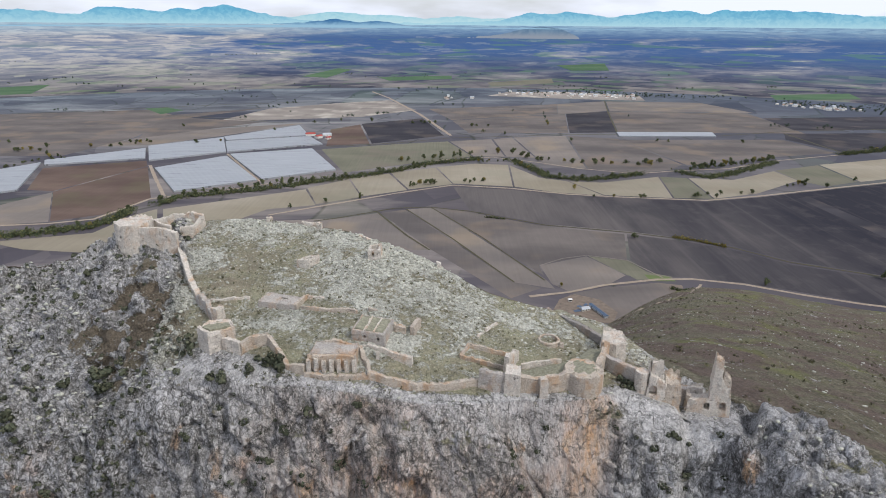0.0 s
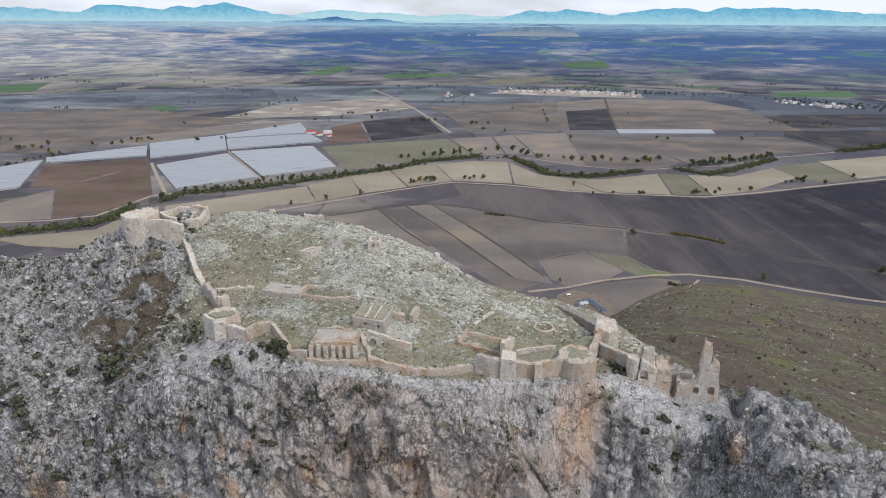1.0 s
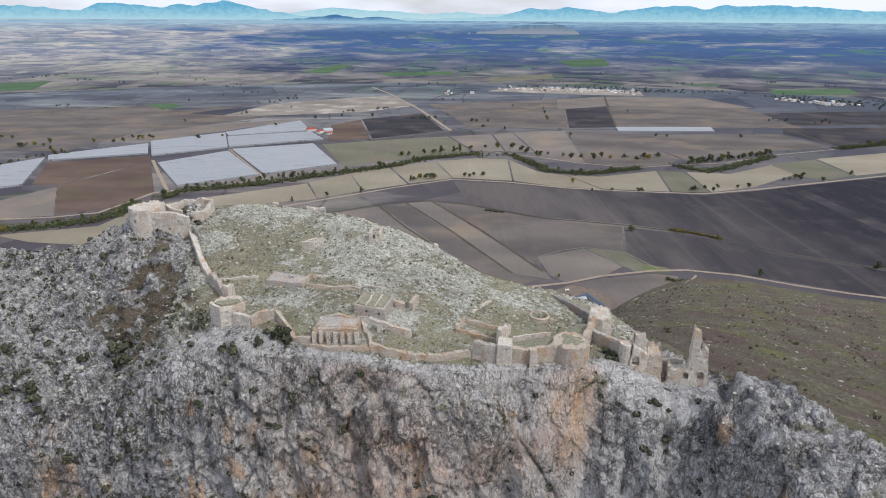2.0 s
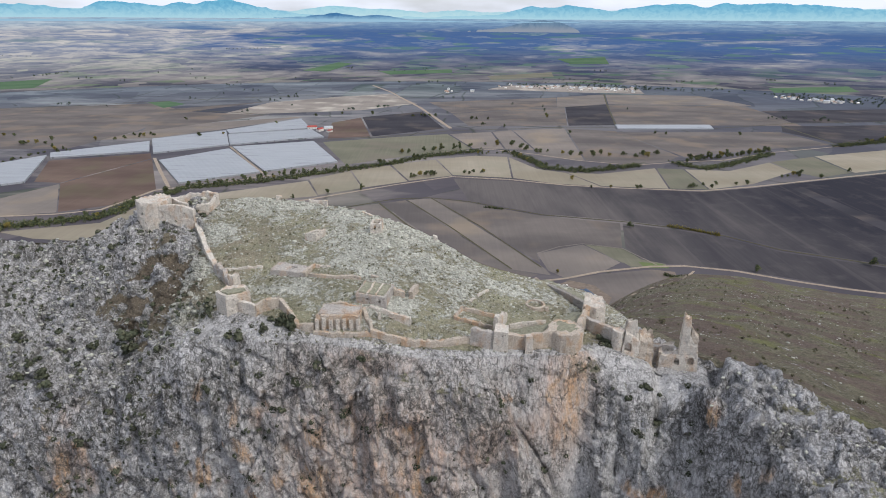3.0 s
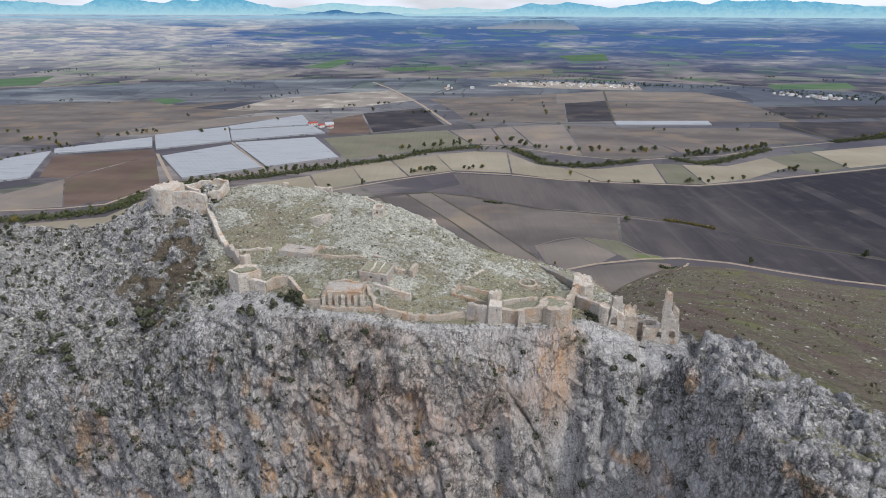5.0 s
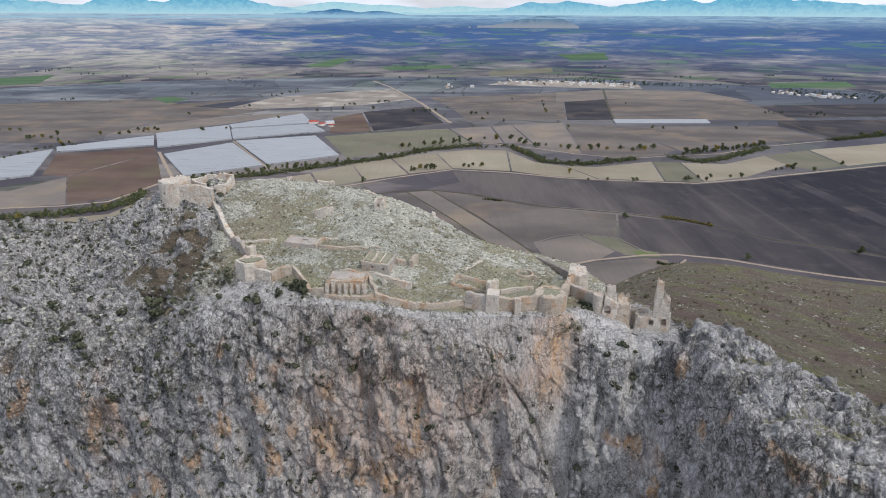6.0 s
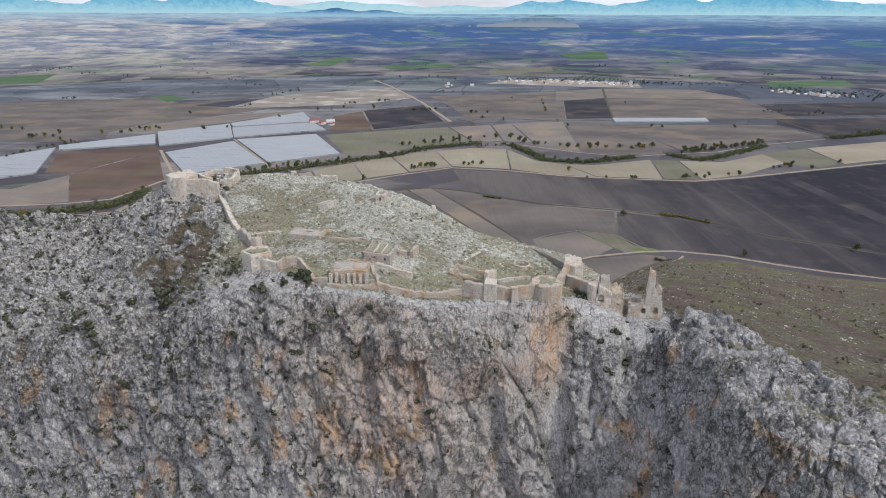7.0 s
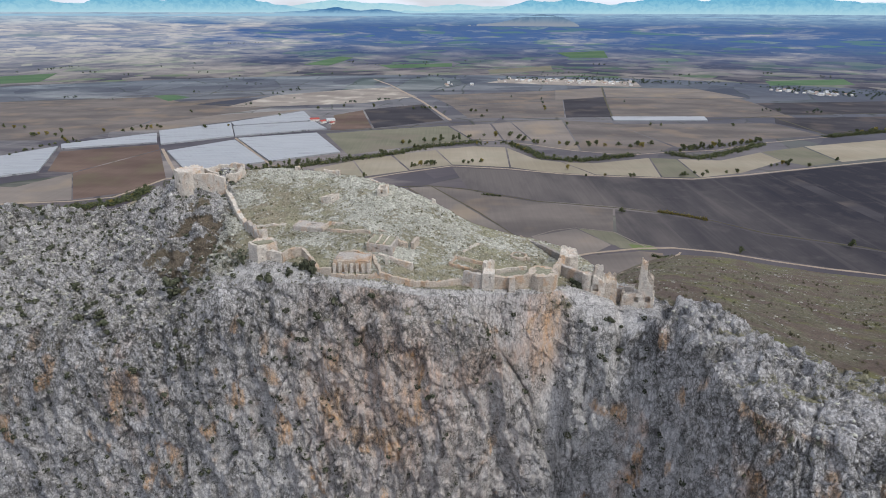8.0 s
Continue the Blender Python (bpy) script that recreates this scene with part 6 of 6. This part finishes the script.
ribbon(5, M_ROAD, 'pale track beside the greenhouses', (-533, 1095), (-480, 997), (-419, 887))
ribbon(4, M_ROAD, 'pale track between greenhouses', (-429, 1204), (-301, 981))
ribbon(4, M_ROAD, 'pale track north of the river', (-141, 1022), (-4, 1160), (97, 1190), (181, 1144), (247, 1095), (340, 1056), (420, 1081), (522, 1102), (655, 1178), (814, 1239), (962, 1305))
ribbon(5, M_DITCH, 'dark field edge', (-1246, 1723), (-1009, 1816), (-935, 1871), (-898, 1872), (-696, 1979), (-424, 2067))
ribbon(4, M_DITCH, 'dark field edge', (556, 2161), (497, 1878), (421, 1480))
ribbon(4, M_DITCH, 'dark field edge', (-773, 1730), (-563, 1672), (-458, 1624))
greenhouse('long plastic-roofed greenhouse block', (-820, 969), (-737, 1105), (-654, 909), (-728, 848))
greenhouse('long plastic-roofed greenhouse strip', (-743, 1125), (-610, 1247), (-567, 1150), (-719, 1085))
greenhouse('wide plastic-roofed greenhouse block', (-551, 1130), (-435, 1216), (-495, 1380), (-616, 1272))
greenhouse('wide plastic-roofed greenhouse block', (-433, 1216), (-259, 1309), (-305, 1401), (-474, 1330))
greenhouse('milky plastic-roofed greenhouse block', (-476, 1344), (-310, 1416), (-363, 1559), (-497, 1387))
greenhouse('milky plastic-roofed greenhouse block', (-512, 1067), (-421, 1176), (-307, 985), (-412, 908))
greenhouse('milky plastic-roofed greenhouse block', (-420, 1193), (-271, 1257), (-190, 1066), (-300, 989))
greenhouse('very long white plastic tunnel', (420, 1489), (655, 1496), (641, 1439), (412, 1432))
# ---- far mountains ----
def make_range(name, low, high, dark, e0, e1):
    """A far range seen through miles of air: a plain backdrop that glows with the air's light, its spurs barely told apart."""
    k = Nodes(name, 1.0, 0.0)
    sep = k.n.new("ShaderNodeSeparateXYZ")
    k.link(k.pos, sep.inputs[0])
    # haze painted as glow: paler at the foot, bluer towards the crest
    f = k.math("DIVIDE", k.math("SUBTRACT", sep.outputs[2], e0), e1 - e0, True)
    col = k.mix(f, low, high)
    # noise darkens the glow where the slopes' shade would lie
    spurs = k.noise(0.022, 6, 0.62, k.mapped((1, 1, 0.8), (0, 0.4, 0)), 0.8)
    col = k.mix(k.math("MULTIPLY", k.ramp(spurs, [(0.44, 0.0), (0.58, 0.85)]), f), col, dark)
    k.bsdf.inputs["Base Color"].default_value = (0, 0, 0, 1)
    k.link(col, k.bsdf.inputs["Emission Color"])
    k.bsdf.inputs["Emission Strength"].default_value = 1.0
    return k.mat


def mountains(name, label, dist, z_low, crest, mat, seed, ragged=5.0, depth=120, step=0.08):
    """A far range: its crest given as (bearing, elevation) in degrees, roughened, with spurs towards the plain."""
    t = np.array(crest, float)
    a = np.arange(t[0, 0], t[-1, 0], step)
    n = len(a)
    q = np.c_[a / 0.8, np.zeros(n), np.zeros(n)]
    soft = sum(np.interp(a + o, t[:, 0], t[:, 1]) for o in (-0.25, 0, 0.25)) / 3
    z_top = EYE_Z + dist * np.tan(np.radians(soft)) + ragged * (fbm(q, 5, seed, 0.6) - 0.5) * 2
    rows = []
    for f in np.linspace(0, 1, 14):
        r = dist - depth * (1 - f) + 0.2 * depth * (fbm(np.c_[a / 1.6, np.full(n, f * 3), np.zeros(n)], 4, seed + 9) - 0.5) * (1 - f)
        rows.append(np.stack([r * np.sin(np.radians(a)), r * np.cos(np.radians(a)) - 26, z_low + (z_top - z_low) * f ** 0.8], -1))
    return tagged(grid_mesh(name, np.array(rows), mat), label, "mountains", kind="structure")


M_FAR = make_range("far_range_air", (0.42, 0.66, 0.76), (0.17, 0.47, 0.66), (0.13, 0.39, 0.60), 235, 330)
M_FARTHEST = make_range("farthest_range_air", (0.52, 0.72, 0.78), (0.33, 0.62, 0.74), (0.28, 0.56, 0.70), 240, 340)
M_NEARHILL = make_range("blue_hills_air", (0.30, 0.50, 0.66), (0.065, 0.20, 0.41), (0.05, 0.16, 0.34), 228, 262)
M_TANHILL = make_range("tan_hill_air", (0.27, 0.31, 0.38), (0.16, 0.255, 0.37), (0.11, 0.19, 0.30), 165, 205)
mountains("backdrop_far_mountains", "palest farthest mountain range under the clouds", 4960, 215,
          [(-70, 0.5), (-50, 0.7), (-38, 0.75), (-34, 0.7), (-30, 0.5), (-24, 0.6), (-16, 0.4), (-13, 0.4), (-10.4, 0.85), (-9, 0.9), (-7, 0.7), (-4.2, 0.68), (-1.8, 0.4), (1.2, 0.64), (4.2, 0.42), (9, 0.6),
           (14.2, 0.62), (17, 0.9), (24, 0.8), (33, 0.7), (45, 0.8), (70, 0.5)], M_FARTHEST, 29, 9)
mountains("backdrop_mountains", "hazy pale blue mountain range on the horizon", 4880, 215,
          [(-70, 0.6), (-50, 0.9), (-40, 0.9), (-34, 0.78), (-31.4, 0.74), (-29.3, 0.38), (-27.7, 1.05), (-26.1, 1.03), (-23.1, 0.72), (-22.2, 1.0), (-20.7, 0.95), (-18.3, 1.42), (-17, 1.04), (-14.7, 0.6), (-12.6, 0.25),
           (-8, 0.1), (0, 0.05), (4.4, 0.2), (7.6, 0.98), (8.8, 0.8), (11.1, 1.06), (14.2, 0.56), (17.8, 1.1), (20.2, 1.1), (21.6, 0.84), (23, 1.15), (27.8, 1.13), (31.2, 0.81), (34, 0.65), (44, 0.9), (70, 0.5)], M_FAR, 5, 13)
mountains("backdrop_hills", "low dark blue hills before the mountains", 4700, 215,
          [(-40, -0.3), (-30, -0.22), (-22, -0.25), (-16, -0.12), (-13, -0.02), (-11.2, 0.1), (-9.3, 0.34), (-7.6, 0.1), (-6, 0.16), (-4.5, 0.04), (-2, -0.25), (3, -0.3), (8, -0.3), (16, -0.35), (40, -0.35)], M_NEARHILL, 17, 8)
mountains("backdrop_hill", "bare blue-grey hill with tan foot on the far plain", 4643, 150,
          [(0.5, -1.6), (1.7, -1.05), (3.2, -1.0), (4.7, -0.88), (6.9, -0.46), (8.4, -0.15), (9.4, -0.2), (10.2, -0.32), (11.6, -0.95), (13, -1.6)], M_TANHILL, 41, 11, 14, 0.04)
# ---- planting and villages of the plain ----
thicket(20, 'dark river thicket', (-588, 672), (-549, 694), (-513, 704), (-478, 718), (-444, 735), (-434, 768), (-431, 809))
thicket(17, 'dark river thicket', (-407, 839), (-391, 881), (-337, 902), (-299, 921), (-243, 951), (-212, 979))
thicket(17, 'river thicket', (-212, 979), (-141, 1022), (-85, 1064), (-26, 1123), (73, 1173))
thicket(17, 'river thicket', (133, 1153), (166, 1079), (179, 1026), (239, 1006), (303, 1028), (349, 1051))
thicket(17, 'river thicket', (417, 1071), (461, 1028), (531, 1074), (633, 1156))
thicket(17, 'river thicket', (814, 1239), (877, 1265), (1007, 1313))
tree_row(0.9, 26, 7, (-407, 845), (-391, 884), (-299, 924), (-212, 982), (-85, 1066), (-26, 1125))
tree_row(0.75, 22, 8, (-585, 674), (-513, 706), (-444, 738), (-431, 809))
tree_row(0.8, 16, 7, (133, 1150), (170, 1060), (239, 1008), (349, 1052))
tree_row(1.0, 26, 4, (445, 1086), (505, 1112), (572, 1144), (648, 1183))
tree_row(1.0, 30, 14, (-91, 1137), (7, 1193), (112, 1237), (195, 1165), (287, 1131), (428, 1135))
tree_row(0.8, 7, 3, (-53, 956), (-5, 976))
tree_row(0.7, 16, 6, (-396, 894), (-216, 1003))
tree_row(0.8, 5, 3, (35, 981), (74, 998))
tree_row(0.8, 5, 3, (560, 969), (613, 998))
tree_row(0.9, 16, 8, (814, 1239), (957, 1299), (1077, 1342))
tree_row(0.8, 5, 4, (376, 904), (496, 934))
tree_row(0.7, 40, 60, (1184, 2190), (1259, 2111), (1328, 2038), (1488, 2001))
tree_row(0.7, 26, 40, (401, 2549), (541, 2678), (642, 2408), (775, 2415))
tree_row(0.9, 5, 4, (-196, 1764), (-154, 1801))
tree_row(0.9, 4, 3, (-281, 1704), (-240, 1728))
tree_row(0.8, 3, 3, (-559, 1683), (-527, 1684))
tree_row(0.8, 6, 10, (967, 2306), (1044, 2310))
tree_row(0.8, 14, 20, (-1747, 2675), (-1694, 2877))
tree_row(0.8, 8, 2, (296, 1844), (269, 1582))
tree_row(0.7, 20, 14, (-1684, 4941), (-1391, 5154))
tree_row(0.7, 6, 10, (-2776, 3978), (-2541, 3941))
tree_row(0.7, 8, 14, (-399, 3057), (-70, 3046))
tree_row(0.6, 14, 8, (-778, 1033), (-773, 1119), (-709, 1157))
tree_row(0.6, 8, 5, (61, 1141), (134, 1164))
tree_row(0.6, 4, 3, (225, 897), (330, 896))
tree_row(0.7, 4, 4, (-1132, 1799), (-1091, 1813))
tree_row(0.7, 3, 10, (-902, 2596), (-573, 2060))
for x, y in ((594, 978), (327, 565), (209, 943), (-171, 860), (-123, 880), (482, 923), (698, 1012), (416, 898), (207, 1853), (288, 1375), (-967, 1769), (-335, 1608), (-3, 2355), (459, 583), (236, 708), (-79, 1147), (-215, 828), (624, 967), (390, 904)):
    tree_at(x, y, 0.8)
tree_at(119, 559, 0.4, 3)
thicket(5, 'yellow autumn willow scrub beside the ditch', (285, 713), (314, 696), (335, 677), leaf=M_AUTUMN)
thicket(3, 'low dark bush by the ditch', (59, 791), (82, 783))
village(46, (224, 2367), (372, 2354), (532, 2304), (706, 2256))
village(26, (1124, 2074), (1226, 1990), (1339, 1886))
village(5, (20, 2223), (90, 2226))
farm(*(-293, 1409))

# ---- farmyard at the hill's foot ----
field(M_EARTH, "bare orange earth round a farmyard", (100, 500), (112, 528), (128, 540), (150, 528), (160, 500), (150, 478), (128, 482))


def shed(label, x, y, sx, sy, h, turn, wall, roof):
    t = build_cottage(0, sx, sy, h, wall, roof)
    t.name = "shed"
    t.matrix_basis = pose(x, y, 0.2, 0, 0, turn)
    return tagged(t, label, "shed", "sheds of the farmyard")


shed("long narrow shed with a blue-grey sheet roof", 142.5, 501, 27, 3.6, 2.4, -71, M_STEEL, M_BLUE)
shed("small shed with a pale sheet roof", 131, 505, 8, 5, 2.2, 20, M_HOUSE, M_STEEL)
shed("small white hut on bare earth", 121, 524, 3.2, 2.6, 2.2, 10, M_HOUSE, M_HOUSE)


def tarp(x, y, sx, sy, turn):
    """A sheet of blue plastic thrown over a low heap."""
    n = 9
    u = np.linspace(-0.5, 0.5, n)
    gx, gy = np.meshgrid(u * sx, u * sy)
    z = 0.25 + 1.1 * np.cos(np.pi * u)[None, :] * np.cos(np.pi * u)[:, None] * (0.7 + 0.6 * value_noise(np.c_[gx.ravel(), gy.ravel(), np.full(n * n, x)], 3).reshape(n, n))
    o = grid_mesh("tarpaulin", np.dstack([gx, gy, z]), M_BLUE)
    o.matrix_basis = pose(x, y, 0.2, 0, 0, turn)
    return tagged(o, "blue plastic tarpaulin over a heap on bare earth", "tarpaulin", "tarpaulins of the farmyard")


tarp(124, 503, 7, 4, 15)
tarp(128, 512, 5, 3.5, -20)
tarp(134, 516, 6, 3, 50)

# lone trees and small groups far out on the plain
far_rng = random.Random(21)
for _ in range(70):
    az, d = radians(far_rng.uniform(-40, 40)), far_rng.uniform(1350, 3500)
    cx, cy = d * math.sin(az), d * math.cos(az) - 26
    for _ in range(far_rng.choice((1, 1, 2, 3, 5))):
        tree_at(cx + far_rng.gauss(0, 22), cy + far_rng.gauss(0, 10), 0.85)

# groves among the village houses
tree_row(0.9, 60, 60, (430, 2420), (560, 2400), (720, 2330), (820, 2330))
tree_row(0.9, 26, 40, (250, 2420), (400, 2400))
tree_row(0.9, 90, 70, (1120, 2110), (1230, 2020), (1340, 1920), (1480, 1900))
tree_row(0.9, 20, 30, (700, 2300), (800, 2280), (960, 2260))


def far_woods():
    """All trees past 1.7 km: single crowns and small groups, too far to tell leaf from leaf."""
    rng = np.random.default_rng(8)
    cs, rs = [], []
    for x, y, s in FAR_TREES:
        gx, gy, gz = land(x, y)
        for _ in range(4):
            cs.append((gx + rng.normal() * 1.2 * s, gy + rng.normal() * 1.2 * s, gz + s * rng.uniform(2.0, 7.5)))
            rs.append(s * rng.uniform(1.6, 2.8))
    return tagged(leaf_clumps("far_trees", rng, np.array(cs), np.array(rs), 16, M_FARLEAF), "dark far-off field trees and village groves", "trees", kind="stuff")


far_woods()

# ---- large shrubs of the crag ----
def shrub(x, y, z, r, seed, dark=True):
    rng = np.random.default_rng(seed)
    t = empty_thing("shrub", "large dark green shrub rooted in the limestone", "shrub", "large shrubs on the crag")
    t.location = (x, y, z - 0.3)
    n = 9
    c = rng.normal(size=(n, 3)) * (0.42 * r, 0.42 * r, 0.30 * r) + (0, -0.2 * r, 0.75 * r)
    crown = leaf_clumps("crown", rng, c, np.full(n, 0.55 * r) * rng.uniform(0.7, 1.2, n), 46, M_SCRUB)
    crown.parent = t
    bm = bmesh.new()
    bmesh.ops.create_cone(bm, segments=6, radius1=0.10 * r, radius2=0.05 * r, depth=1.1 * r, cap_ends=True)
    bm.transform(Matrix.Translation((0, -0.1 * r, 0.45 * r)))
    part("stem", bm, M_BARK, t)


for k, (x, y, z, r) in enumerate((
        (-124.4, 158.7, 145.1, 1.7), (-99.1, 150.6, 148.6, 2.4), (-97.6, 146.7, 147.2, 2.0), (-132.1, 149.1, 140.0, 1.6), (-134.7, 145.9, 136.5, 1.8), (-124.8, 144.2, 138.6, 1.9),
        (-122.9, 141.6, 136.7, 2.0), (-50.6, 134.9, 160.8, 1.5), (-44.5, 136.1, 162.0, 1.9), (-42.1, 134.4, 161.4, 1.7), (-57.4, 133.4, 158.3, 1.5), (-58.4, 132.1, 150.5, 1.3),
        (14.3, 124.5, 141.0, 1.4), (49.4, 138.4, 154.6, 1.8), (51.4, 137.0, 154.0, 1.3), (59.4, 126.6, 147.4, 1.5), (51.0, 129.6, 146.1, 1.7), (63.3, 124.2, 136.8, 1.4), (-21.4, 126.5, 155.9, 1.1),
        (-43.9, 124.1, 140.3, 1.1), (-83.4, 129.3, 125.1, 1.6))):
    shrub(x, y, z, r, 100 + k)
for k, (x, y, z, r) in enumerate(((-2.0, 116.8, 122.5, 1.2), (-66.8, 127.9, 144.7, 1.2), (-108.6, 130.0, 124.4, 1.4), (-112, 152, 144.5, 1.4), (-142, 160, 144, 1.5))):
    shrub(x, y, z, r, 130 + k)


# ---- path on the open hillside ----
def hillside_z(x, y):
    d = (HILL[:NB, :, 0] - x) ** 2 + (HILL[:NB, :, 1] - y) ** 2
    return float(HILL[:NB, :, 2].reshape(-1)[np.argmin(d)])


def hill_path(width, label, *pts):
    p = resample([(*q, 0) for q in pts], 4.0)[:, :2]
    d = np.gradient(p, axis=0)
    d /= np.linalg.norm(d, axis=1, keepdims=True)
    s = np.stack([-d[:, 1], d[:, 0]], -1) * width / 2
    verts = [(x, y, max(hillside_z(x, y), 0) + 0.35) for x, y in np.concatenate([p + s, p - s])]
    n = len(p)
    return tagged(mesh_object("path", verts, [(k + n, k + 1 + n, k + 1, k) for k in range(n - 1)], M_ROAD), label, "path", kind="structure")


hill_path(2.6, "pale footpath climbing the open hillside", (262, 566), (247, 545), (232, 520), (205, 498), (180, 490), (150, 478))
thicket(7, "grey-green bushes on a stony mound by the track", (228, 552), (240, 548), (250, 538))

# the models that the copies were made from
for model in (*TREES, *HOUSES):
    for o in (*model.children_recursive, model):
        bpy.data.objects.remove(o)
